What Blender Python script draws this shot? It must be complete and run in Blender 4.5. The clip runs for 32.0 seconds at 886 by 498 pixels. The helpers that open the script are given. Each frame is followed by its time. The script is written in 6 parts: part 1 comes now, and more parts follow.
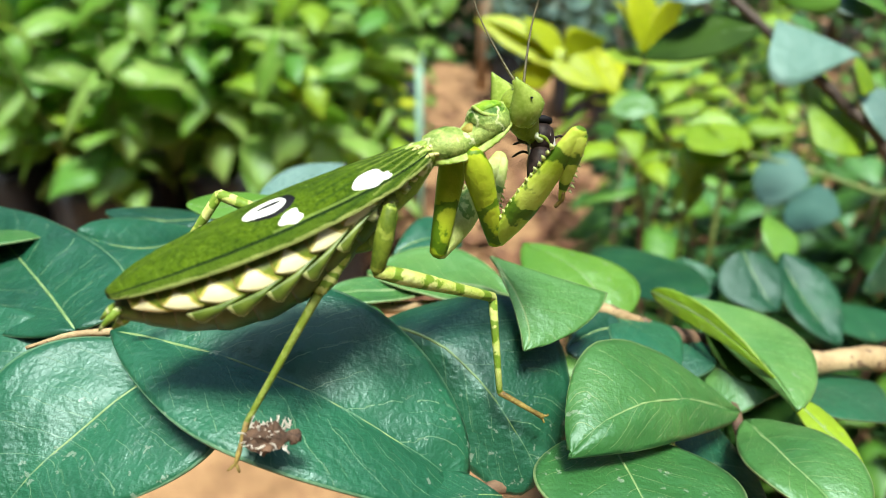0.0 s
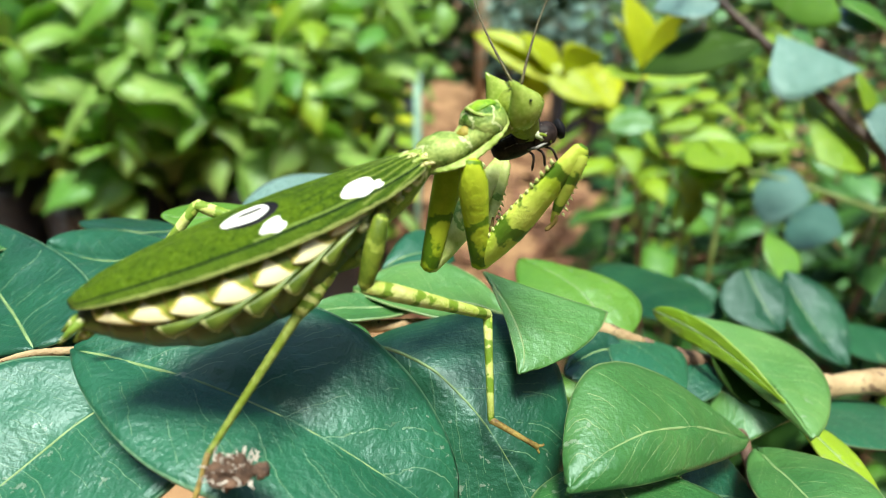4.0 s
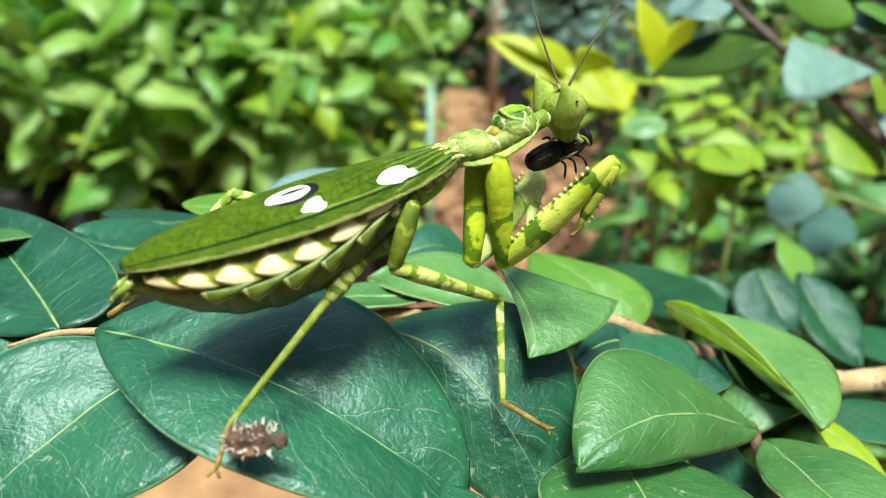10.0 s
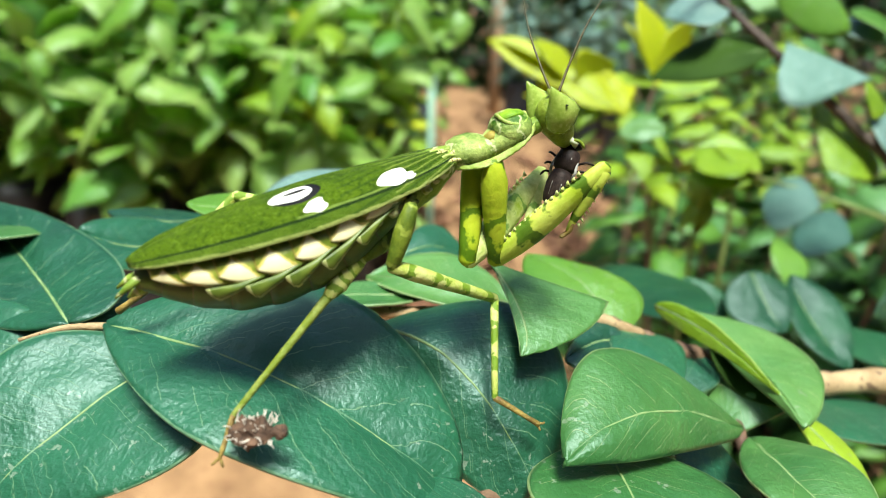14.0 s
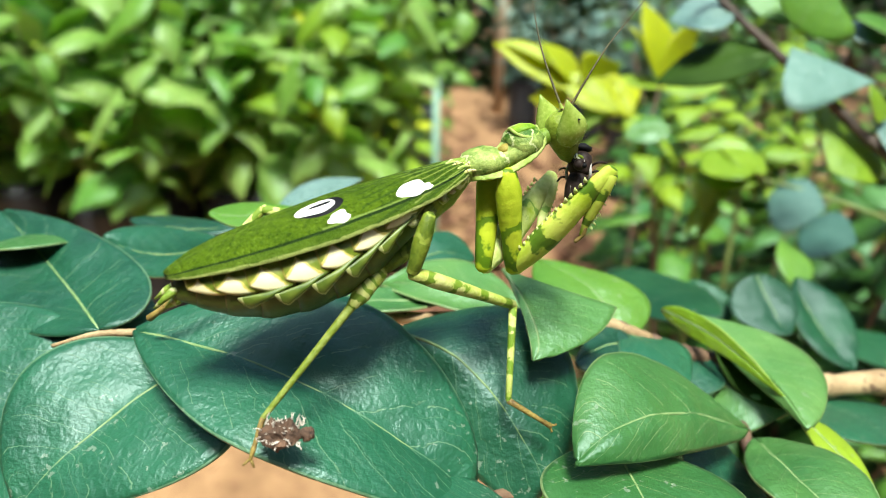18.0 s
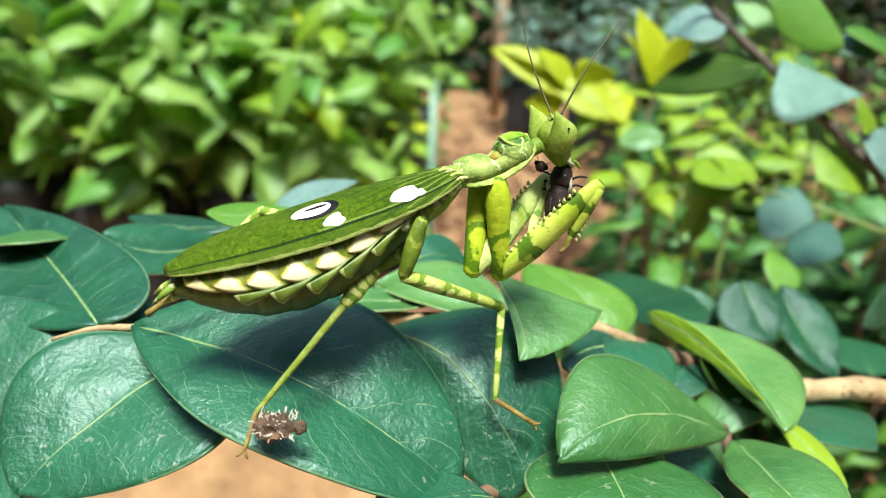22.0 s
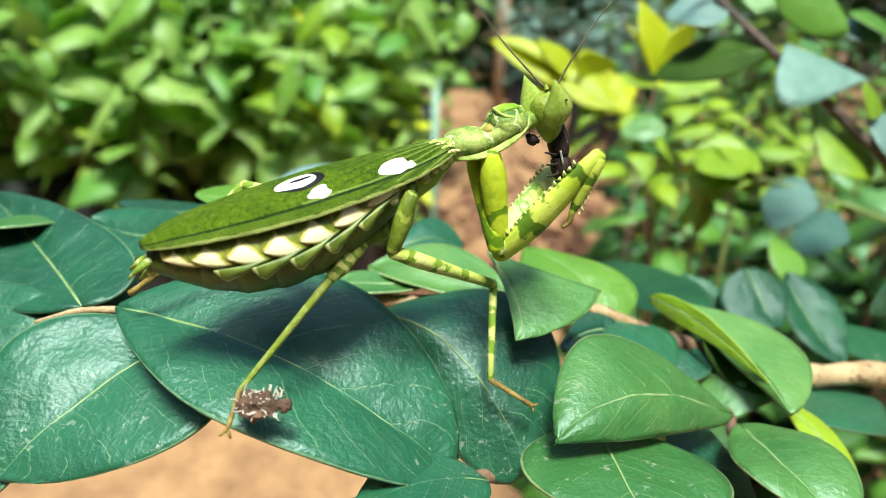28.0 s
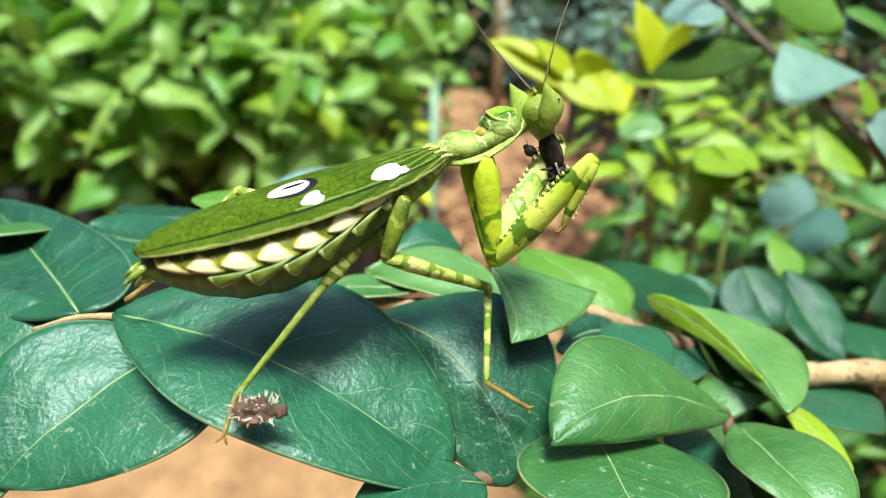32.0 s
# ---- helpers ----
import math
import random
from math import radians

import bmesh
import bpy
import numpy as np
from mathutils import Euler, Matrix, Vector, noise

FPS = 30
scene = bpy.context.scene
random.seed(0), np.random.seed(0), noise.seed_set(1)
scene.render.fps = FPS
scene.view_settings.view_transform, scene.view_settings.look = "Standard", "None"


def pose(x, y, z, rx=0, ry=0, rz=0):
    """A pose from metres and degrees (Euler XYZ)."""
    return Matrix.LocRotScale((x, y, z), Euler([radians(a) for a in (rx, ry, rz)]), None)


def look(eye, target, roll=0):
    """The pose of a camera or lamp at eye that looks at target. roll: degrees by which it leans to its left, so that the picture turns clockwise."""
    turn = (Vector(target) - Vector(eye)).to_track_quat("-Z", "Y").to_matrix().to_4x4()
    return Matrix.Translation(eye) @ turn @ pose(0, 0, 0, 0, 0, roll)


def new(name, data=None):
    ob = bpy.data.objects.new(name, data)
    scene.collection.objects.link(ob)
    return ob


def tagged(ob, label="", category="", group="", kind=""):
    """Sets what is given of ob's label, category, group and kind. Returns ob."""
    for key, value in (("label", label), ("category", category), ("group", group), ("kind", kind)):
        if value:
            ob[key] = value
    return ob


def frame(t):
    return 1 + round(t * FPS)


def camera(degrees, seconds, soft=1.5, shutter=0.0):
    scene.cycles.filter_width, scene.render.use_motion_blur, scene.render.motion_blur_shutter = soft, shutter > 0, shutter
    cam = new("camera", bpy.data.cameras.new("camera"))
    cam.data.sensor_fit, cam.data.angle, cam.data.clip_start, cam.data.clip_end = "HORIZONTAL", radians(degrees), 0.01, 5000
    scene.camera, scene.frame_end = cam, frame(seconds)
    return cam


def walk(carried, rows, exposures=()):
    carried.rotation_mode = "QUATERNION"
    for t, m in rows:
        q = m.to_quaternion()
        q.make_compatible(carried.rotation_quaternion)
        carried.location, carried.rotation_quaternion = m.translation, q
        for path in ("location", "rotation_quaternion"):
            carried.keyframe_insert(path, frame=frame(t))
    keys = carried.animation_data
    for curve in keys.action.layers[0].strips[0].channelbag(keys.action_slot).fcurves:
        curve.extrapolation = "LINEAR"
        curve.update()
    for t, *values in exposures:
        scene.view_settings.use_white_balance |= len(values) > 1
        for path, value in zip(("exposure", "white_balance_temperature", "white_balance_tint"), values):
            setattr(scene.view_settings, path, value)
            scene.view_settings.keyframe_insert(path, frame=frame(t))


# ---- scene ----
cam = camera(72.0, 32.0, soft=0.6)
cam.data.dof.use_dof = True
cam.data.dof.focus_distance = 0.058
cam.data.dof.aperture_fstop = 24.0

# seconds, place in metres, yaw, pitch, roll
ROWS = [
    (0, -0.00000, 0.00000, 0.70000, 0.00, -25.00, -0.00),
    (0.5, 0.00051, 0.00058, 0.70023, -0.27, -24.89, 0.28),
    (1, 0.00042, 0.00057, 0.69998, -0.24, -24.49, 0.48),
    (1.5, 0.00080, 0.00216, 0.69893, -0.37, -23.95, 0.48),
    (2, 0.00092, 0.00342, 0.69787, -0.37, -23.88, 0.45),
    (2.5, 0.00087, 0.00323, 0.69767, -0.12, -23.65, 0.22),
    (3, 0.00066, 0.00359, 0.69791, -0.17, -23.51, 0.32),
    (3.5, 0.00076, 0.00364, 0.69779, -0.24, -23.47, 0.42),
    (5.5, 0.00133, 0.00518, 0.69872, -0.32, -23.29, 0.56),
    (6, 0.00249, 0.00372, 0.69906, -0.33, -23.28, 0.69),
    (6.5, 0.00140, 0.00226, 0.70013, 0.26, -23.44, 0.64),
    (7, 0.00137, 0.00108, 0.69830, 0.53, -23.13, 0.72),
    (7.5, 0.00108, 0.00157, 0.69903, 0.87, -22.75, 0.18),
    (8, 0.00064, 0.00216, 0.69903, 0.85, -22.60, 0.14),
    (8.5, 0.00101, 0.00184, 0.69960, 0.87, -22.54, 0.16),
    (9, 0.00179, 0.00157, 0.70049, 1.06, -22.58, 0.03),
    (9.5, 0.00150, 0.00142, 0.69938, 0.90, -22.67, 0.22),
    (10, 0.00074, 0.00186, 0.69660, 0.97, -22.80, 0.43),
    (10.5, 0.00105, 0.00192, 0.69574, 0.92, -22.92, 0.60),
    (11, 0.00127, 0.00135, 0.69618, 1.08, -22.92, 0.56),
    (11.5, 0.00116, 0.00145, 0.69601, 0.91, -23.08, 0.77),
    (12, 0.00144, 0.00152, 0.69567, 0.89, -22.98, 0.79),
    (12.5, 0.00119, 0.00067, 0.69586, 1.23, -22.99, 0.57),
    (13, 0.00071, 0.00107, 0.69545, 1.24, -23.05, 0.63),
    (13.5, 0.00091, 0.00094, 0.69578, 1.05, -22.94, 0.80),
    (14, 0.00115, -0.00014, 0.69769, 0.93, -22.90, 1.01),
    (14.5, 0.00119, -0.00051, 0.69848, 0.95, -22.77, 0.98),
    (16.5, 0.00088, -0.00076, 0.69799, 1.12, -22.89, 0.90),
    (17, 0.00140, -0.00143, 0.69940, 1.08, -22.85, 0.86),
    (17.5, 0.00073, -0.00226, 0.69996, 1.36, -22.83, 0.61),
    (18, 0.00010, -0.00216, 0.69953, 1.42, -22.91, 0.64),
    (18.5, 0.00040, -0.00243, 0.69994, 1.12, -22.73, 1.13),
    (19, 0.00092, -0.00280, 0.70068, 1.28, -22.81, 0.75),
    (19.5, 0.00120, -0.00352, 0.70214, 1.24, -22.58, 0.78),
    (20, 0.00049, -0.00458, 0.70233, 1.32, -22.55, 0.97),
    (20.5, 0.00047, -0.00474, 0.70153, 1.30, -22.59, 1.12),
    (21, 0.00076, -0.00434, 0.70059, 1.19, -22.61, 1.30),
    (21.5, 0.00052, -0.00423, 0.70071, 1.08, -22.68, 1.58),
    (22, 0.00049, -0.00407, 0.70038, 0.87, -22.69, 1.83),
    (22.5, 0.00080, -0.00431, 0.70084, 1.23, -22.74, 1.16),
    (23, 0.00081, -0.00445, 0.70034, 1.28, -22.75, 1.29),
    (23.5, 0.00080, -0.00414, 0.70011, 0.90, -22.76, 1.89),
    (24, 0.00158, -0.00433, 0.70095, 1.01, -22.59, 1.42),
    (24.5, 0.00145, -0.00401, 0.70031, 1.04, -22.66, 1.33),
    (25, 0.00085, -0.00395, 0.69891, 1.19, -22.73, 1.23),
    (25.5, 0.00149, -0.00342, 0.70007, 1.19, -22.83, 0.97),
    (27.5, 0.00156, -0.00365, 0.69816, 1.19, -22.77, 1.27),
    (28, 0.00173, -0.00300, 0.69738, 1.27, -22.78, 1.23),
    (28.5, 0.00224, -0.00347, 0.69824, 1.15, -22.73, 1.30),
    (29, 0.00233, -0.00368, 0.69848, 1.12, -22.63, 1.30),
    (29.5, 0.00157, -0.00336, 0.69784, 1.29, -22.75, 1.11),
    (30, 0.00190, -0.00341, 0.69831, 1.26, -22.71, 1.04),
    (30.5, 0.00227, -0.00337, 0.69852, 1.22, -22.58, 0.94),
    (31, 0.00227, -0.00283, 0.69806, 1.10, -22.62, 0.99),
    (31.5, 0.00268, -0.00286, 0.69821, 1.01, -22.63, 0.94),
    (32, 0.00232, -0.00304, 0.69784, 1.33, -22.78, 0.63),
]


def eye_pose(x, y, z, yaw, pitch, roll):
    return pose(x, y, z, 90 + pitch, 0, yaw) @ pose(0, 0, 0, 0, 0, roll)


walk(cam, [(t, eye_pose(*r)) for t, *r in ROWS], exposures=[(0.0, 1.02, 6500, 0), (32.0, 1.12, 6500, 0)])

# ---- light: bright overcast sky, a very soft sun from above ----
world = bpy.data.worlds.new("sky")
scene.world = world
world.use_nodes = True
wn = world.node_tree.nodes
sky = wn.new("ShaderNodeTexSky")
sky.sky_type = "NISHITA"
sky.sun_disc = False
sky.sun_elevation, sky.sun_rotation = radians(70), radians(172)
sky.air_density, sky.dust_density, sky.ozone_density = 1.0, 2.5, 1.5
wn["Background"].inputs["Strength"].default_value = 0.112
world.node_tree.links.new(sky.outputs[0], wn["Background"].inputs["Color"])
sun_data = bpy.data.lights.new("sun", "SUN")
sun_data.energy, sun_data.angle, sun_data.color = 4.0, radians(16), (1.0, 0.98, 0.93)
sun = new("sun", sun_data)
sun.matrix_world = look((0, 0, 3), (-0.08, 0.50, 1.6))


# ---- materials ----
def material(name):
    m = bpy.data.materials.new(name)
    m.use_nodes = True
    return m, m.node_tree, m.node_tree.nodes["Principled BSDF"]


def node(nt, kind, **inputs):
    n = nt.nodes.new(kind)
    for key, value in inputs.items():
        n.inputs[key.replace("_", " ")].default_value = value
    return n


def calc(nt, op, a, b=0.5):
    n = nt.nodes.new("ShaderNodeMath")
    n.operation = op
    for i, v in enumerate((a, b)):
        if isinstance(v, (int, float)):
            n.inputs[i].default_value = v
        else:
            nt.links.new(v, n.inputs[i])
    return n.outputs[0]


def ramp(nt, fac, stops):
    n = nt.nodes.new("ShaderNodeValToRGB")
    el = n.color_ramp.elements
    while len(el) < len(stops):
        el.new(0.5)
    for e, (at, col) in zip(el, stops):
        e.position, e.color = at, (*col, 1)
    nt.links.new(fac, n.inputs[0])
    return n.outputs[0]


def blend(nt, fac, a, b, kind="MIX"):
    n = nt.nodes.new("ShaderNodeMix")
    n.data_type, n.blend_type = "RGBA", kind
    for i, v in ((0, fac), (6, a), (7, b)):
        if isinstance(v, (int, float)):
            n.inputs[i].default_value = v
        elif isinstance(v, tuple):
            n.inputs[i].default_value = (*v, 1)
        else:
            nt.links.new(v, n.inputs[i])
    return n.outputs[2]


def grain(nt, scale, detail=3.0, rough=0.55, coords="Object", stretch=None):
    tc = nt.nodes.new("ShaderNodeTexCoord")
    src = tc.outputs[coords]
    if stretch:
        mp = nt.nodes.new("ShaderNodeMapping")
        mp.inputs["Scale"].default_value = stretch
        nt.links.new(src, mp.inputs[0])
        src = mp.outputs[0]
    n = node(nt, "ShaderNodeTexNoise", Scale=scale, Detail=detail, Roughness=rough)
    nt.links.new(src, n.inputs["Vector"])
    return n.outputs["Fac"]


def relief(nt, height, strength, distance, bsdf):
    b = node(nt, "ShaderNodeBump", Strength=strength, Distance=distance)
    nt.links.new(height, b.inputs["Height"])
    nt.links.new(b.outputs[0], bsdf.inputs["Normal"])


def leaf_material(name, deep, light, vein, rough=0.3, through_light=0.12, speck=0.35, size=1.0, coat=0.08, gloss=0.75):
    """Leaf skin: blotchy green, pale midrib and side veins from the leaf's own coordinates, fine pebbled relief."""
    m, nt, b = material(name)
    uv = nt.nodes.new("ShaderNodeUVMap")
    sep = nt.nodes.new("ShaderNodeSeparateXYZ")
    nt.links.new(uv.outputs[0], sep.inputs[0])
    u, v = sep.outputs[0], calc(nt, "ABSOLUTE", calc(nt, "SUBTRACT", sep.outputs[1], 0.5))
    v = calc(nt, "MULTIPLY", v, 2.0)
    big = grain(nt, 90 / size, 3)
    fine = grain(nt, 900 / size, 4, 0.6)
    info = nt.nodes.new("ShaderNodeObjectInfo")
    mixf = calc(nt, "ADD", calc(nt, "MULTIPLY", big, 0.9), calc(nt, "MULTIPLY", calc(nt, "SUBTRACT", info.outputs["Random"], 0.5), 0.45))
    col = ramp(nt, mixf, [(0.25, deep), (0.75, light)])
    crinkle = grain(nt, 330 / size, 3)
    wob = calc(nt, "ADD", calc(nt, "MULTIPLY", calc(nt, "SUBTRACT", big, 0.5), 0.10), calc(nt, "MULTIPLY", calc(nt, "SUBTRACT", crinkle, 0.5), 0.05))
    phase = calc(nt, "ADD", calc(nt, "SUBTRACT", u, calc(nt, "MULTIPLY", v, 0.26)), wob)
    saw = calc(nt, "ABSOLUTE", calc(nt, "SUBTRACT", calc(nt, "FRACT", calc(nt, "MULTIPLY", phase, 8.0)), 0.5))
    saw2 = calc(nt, "ABSOLUTE", calc(nt, "SUBTRACT", calc(nt, "FRACT", calc(nt, "ADD", calc(nt, "MULTIPLY", phase, 21.0), calc(nt, "MULTIPLY", crinkle, 0.8))), 0.5))
    side = calc(nt, "MULTIPLY", calc(nt, "LESS_THAN", saw, 0.014), calc(nt, "LESS_THAN", v, 0.86))
    side = calc(nt, "MULTIPLY", side, calc(nt, "GREATER_THAN", crinkle, 0.46))
    side2 = calc(nt, "MULTIPLY", calc(nt, "LESS_THAN", saw2, 0.03), calc(nt, "GREATER_THAN", grain(nt, 200 / size, 2), 0.52))
    rib = calc(nt, "LESS_THAN", v, 0.010)
    rim = calc(nt, "GREATER_THAN", calc(nt, "ADD", v, calc(nt, "MULTIPLY", calc(nt, "SUBTRACT", crinkle, 0.5), 0.03)), 0.978)
    lines = calc(nt, "MAXIMUM", calc(nt, "MAXIMUM", calc(nt, "MULTIPLY", side, 0.5), calc(nt, "MULTIPLY", side2, 0.26)), calc(nt, "MAXIMUM", calc(nt, "MULTIPLY", rib, 0.35), calc(nt, "MULTIPLY", rim, 0.5)))
    col = blend(nt, lines, col, vein)
    shade = calc(nt, "MULTIPLY", calc(nt, "SUBTRACT", fine, 0.5), 0.8)
    col = blend(nt, calc(nt, "MAXIMUM", shade, 0.0), col, deep)
    dust = calc(nt, "MULTIPLY", calc(nt, "GREATER_THAN", grain(nt, 700 / size, 3, 0.7), 0.63), calc(nt, "GREATER_THAN", grain(nt, 45 / size, 2), 0.60))
    col = blend(nt, calc(nt, "MULTIPLY", dust, speck), col, (0.34, 0.38, 0.30))
    nt.links.new(col, b.inputs["Base Color"])
    nt.links.new(calc(nt, "ADD", calc(nt, "MULTIPLY", fine, 0.2), rough - 0.07), b.inputs["Roughness"])
    b.inputs["Specular IOR Level"].default_value = gloss
    # blue sky sheen put into the highlight colour
    b.inputs["Specular Tint"].default_value = (0.78, 0.96, 1.0, 1.0)
    pebble = grain(nt, 1500 / size, 4, 0.65)
    h = calc(nt, "ADD", calc(nt, "MULTIPLY", pebble, 0.45), calc(nt, "ADD", calc(nt, "MULTIPLY", crinkle, 1.1), calc(nt, "MULTIPLY", calc(nt, "MAXIMUM", side, calc(nt, "MAXIMUM", rib, calc(nt, "MULTIPLY", side2, 0.5))), -0.5)))
    relief(nt, h, 0.62, 0.0006 * size, b)
    b.inputs["Coat Weight"].default_value = coat
    b.inputs["Coat Roughness"].default_value = 0.34
    b.inputs["Coat IOR"].default_value = 1.6
    if through_light:
        tr = nt.nodes.new("ShaderNodeBsdfTranslucent")
        nt.links.new(blend(nt, 0.55, col, light), tr.inputs[0])
        mx = nt.nodes.new("ShaderNodeMixShader")
        mx.inputs[0].default_value = through_light
        nt.links.new(b.outputs[0], mx.inputs[1])
        nt.links.new(tr.outputs[0], mx.inputs[2])
        nt.links.new(mx.outputs[0], nt.nodes["Material Output"].inputs["Surface"])
    return m


def plain_material(name, a, b_col, scale, rough=0.5, spread=0.1, bump=0.3, depth=0.0005, metal=0.0, stretch=None, spots=None):
    m, nt, b = material(name)
    n1, n2 = grain(nt, scale, 4, stretch=stretch), grain(nt, scale * 7, 3, 0.6, stretch=stretch)
    f = calc(nt, "ADD", calc(nt, "MULTIPLY", n1, 0.7), calc(nt, "MULTIPLY", n2, 0.3))
    col = ramp(nt, f, [(0.33, a), (0.67, b_col)])
    if spots:
        where = calc(nt, "GREATER_THAN", grain(nt, scale * spots[1], 2), spots[2])
        col = blend(nt, calc(nt, "MULTIPLY", where, spots[3]), col, spots[0])
    nt.links.new(col, b.inputs["Base Color"])
    nt.links.new(calc(nt, "ADD", calc(nt, "MULTIPLY", n2, spread * 2), rough - spread), b.inputs["Roughness"])
    b.inputs["Metallic"].default_value = metal
    relief(nt, f, bump, depth, b)
    return m


leaf_dark = leaf_material("leaf_dark", (0.006, 0.050, 0.024), (0.019, 0.110, 0.050), (0.20, 0.33, 0.18), 0.38, 0.06, coat=0.08, gloss=0.75)
leaf_deep = leaf_material("leaf_deep", (0.008, 0.050, 0.020), (0.020, 0.095, 0.035), (0.08, 0.16, 0.09), 0.36, 0.06, coat=0.0, gloss=0.45)
leaf_mid = leaf_material("leaf_mid", (0.034, 0.125, 0.030), (0.095, 0.225, 0.055), (0.36, 0.44, 0.20), 0.38, 0.10, coat=0.05, gloss=0.65)
leaf_light = leaf_material("leaf_light", (0.08, 0.22, 0.02), (0.16, 0.33, 0.035), (0.30, 0.42, 0.12), 0.36, 0.3)
leaf_pale = leaf_material("leaf_pale", (0.11, 0.21, 0.18), (0.21, 0.31, 0.28), (0.3, 0.4, 0.25), 0.26, 0.1)
leaf_yellowgreen = leaf_material("leaf_yellowgreen", (0.21, 0.36, 0.014), (0.37, 0.53, 0.03), (0.40, 0.50, 0.12), 0.38, 0.4)
leaf_yellow = leaf_material("leaf_yellow", (0.46, 0.54, 0.008), (0.68, 0.72, 0.012), (0.60, 0.66, 0.15), 0.45, 0.5, coat=0.05)
# paler copy of leaf_mid: the light on these leaves is put into the colour
leaf_lit = leaf_material("leaf_lit", (0.08, 0.21, 0.045), (0.18, 0.34, 0.09), (0.40, 0.48, 0.22), 0.40, 0.18)
leaf_slate = leaf_material("leaf_slate", (0.035, 0.10, 0.075), (0.085, 0.17, 0.14), (0.2, 0.3, 0.25), 0.5, 0.1, 0.0, 2.0, 0.0, 0.4)
leaf_bush = leaf_material("leaf_bush", (0.016, 0.060, 0.008), (0.055, 0.150, 0.022), (0.12, 0.22, 0.06), 0.45, 0.2, 0.1, 2.0, 0.0, 0.35)
# dark olive with the shade of backlit undersides put into its colour
leaf_shaded = leaf_material("leaf_shaded", (0.022, 0.055, 0.005), (0.045, 0.095, 0.010), (0.08, 0.13, 0.03), 0.62, 0.15, coat=0.0, gloss=0.12)
# far bush: stronger light is put into these base colours, paler than real foliage
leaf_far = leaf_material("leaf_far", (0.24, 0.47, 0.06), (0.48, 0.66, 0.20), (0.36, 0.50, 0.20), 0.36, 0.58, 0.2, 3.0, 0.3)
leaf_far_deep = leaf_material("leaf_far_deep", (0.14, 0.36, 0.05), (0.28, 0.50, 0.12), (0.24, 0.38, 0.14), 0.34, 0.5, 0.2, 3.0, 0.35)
leaf_blue = leaf_material("leaf_blue", (0.14, 0.27, 0.22), (0.30, 0.44, 0.37), (0.4, 0.5, 0.4), 0.45, 0.3, 0.0, 4.0, 0.0)
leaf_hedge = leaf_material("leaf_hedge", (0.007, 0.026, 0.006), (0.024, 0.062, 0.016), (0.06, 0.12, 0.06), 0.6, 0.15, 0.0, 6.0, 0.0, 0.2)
bark_tan = plain_material("bark_tan", (0.24, 0.15, 0.07), (0.50, 0.37, 0.20), 300, 0.7, 0.1, 0.7, 0.0008, spots=((0.10, 0.05, 0.03), 2, 0.62, 0.8))
bark_brown = plain_material("bark_brown", (0.05, 0.025, 0.02), (0.20, 0.12, 0.07), 260, 0.7, 0.1, 0.6, 0.0008)
bark_dark = plain_material("bark_dark", (0.02, 0.014, 0.012), (0.10, 0.07, 0.05), 260, 0.7, 0.1, 0.6, 0.0008)
stem_green = plain_material("stem_green", (0.10, 0.15, 0.03), (0.22, 0.28, 0.08), 80, 0.6)
soil = plain_material("soil", (0.17, 0.09, 0.04), (0.38, 0.22, 0.105), 14, 0.95, 0.04, 0.8, 0.01, spots=((0.20, 0.10, 0.05), 5, 0.6, 0.7))
black_plastic = plain_material("black_plastic", (0.010, 0.011, 0.014), (0.03, 0.032, 0.04), 22, 0.42, 0.1, 0.8, 0.01)
post_wood = plain_material("post_wood", (0.48, 0.32, 0.19), (0.64, 0.48, 0.33), 30, 0.85, 0.05, 0.6, 0.004, stretch=(1, 1, 0.08))
pole_paint = plain_material("pole_paint", (0.16, 0.30, 0.22), (0.26, 0.42, 0.32), 40, 0.6)
vein_pale = plain_material("vein_pale", (0.11, 0.20, 0.07), (0.25, 0.34, 0.14), 500, 0.5)
litter = plain_material("litter", (0.05, 0.022, 0.014), (0.26, 0.12, 0.06), 40, 0.9, 0.05, 0.5, 0.003)


# ---- building blocks ----
def to_object(name, verts, faces, mat, uvs=None, smooth=True):
    me = bpy.data.meshes.new(name)
    me.from_pydata([tuple(v) for v in verts], [], faces)
    if uvs is not None:
        layer = me.uv_layers.new(name="UVMap")
        for loop in me.loops:
            layer.data[loop.index].uv = uvs[loop.vertex_index]
    if smooth:
        me.polygons.foreach_set("use_smooth", [True] * len(me.polygons))
    for mm in (mat if isinstance(mat, (list, tuple)) else [mat]):
        me.materials.append(mm)
    return me


def part(name, me, parent, label="", m=None):
    """One mesh as one part under a thing or a part."""
    ob = new(name, me)
    ob.parent = parent
    if m is not None:
        ob.matrix_basis = m
    if label:
        tagged(ob, label)
    return ob


def thing(name, place, label, category, group="", kind=""):
    ob = new(name)
    ob.empty_display_size = 0.01
    ob.matrix_basis = place if isinstance(place, Matrix) else Matrix.Translation(place)
    return tagged(ob, label, category, group, kind)


CM = 0.01


def cm(*p):
    return Vector(p) * CM


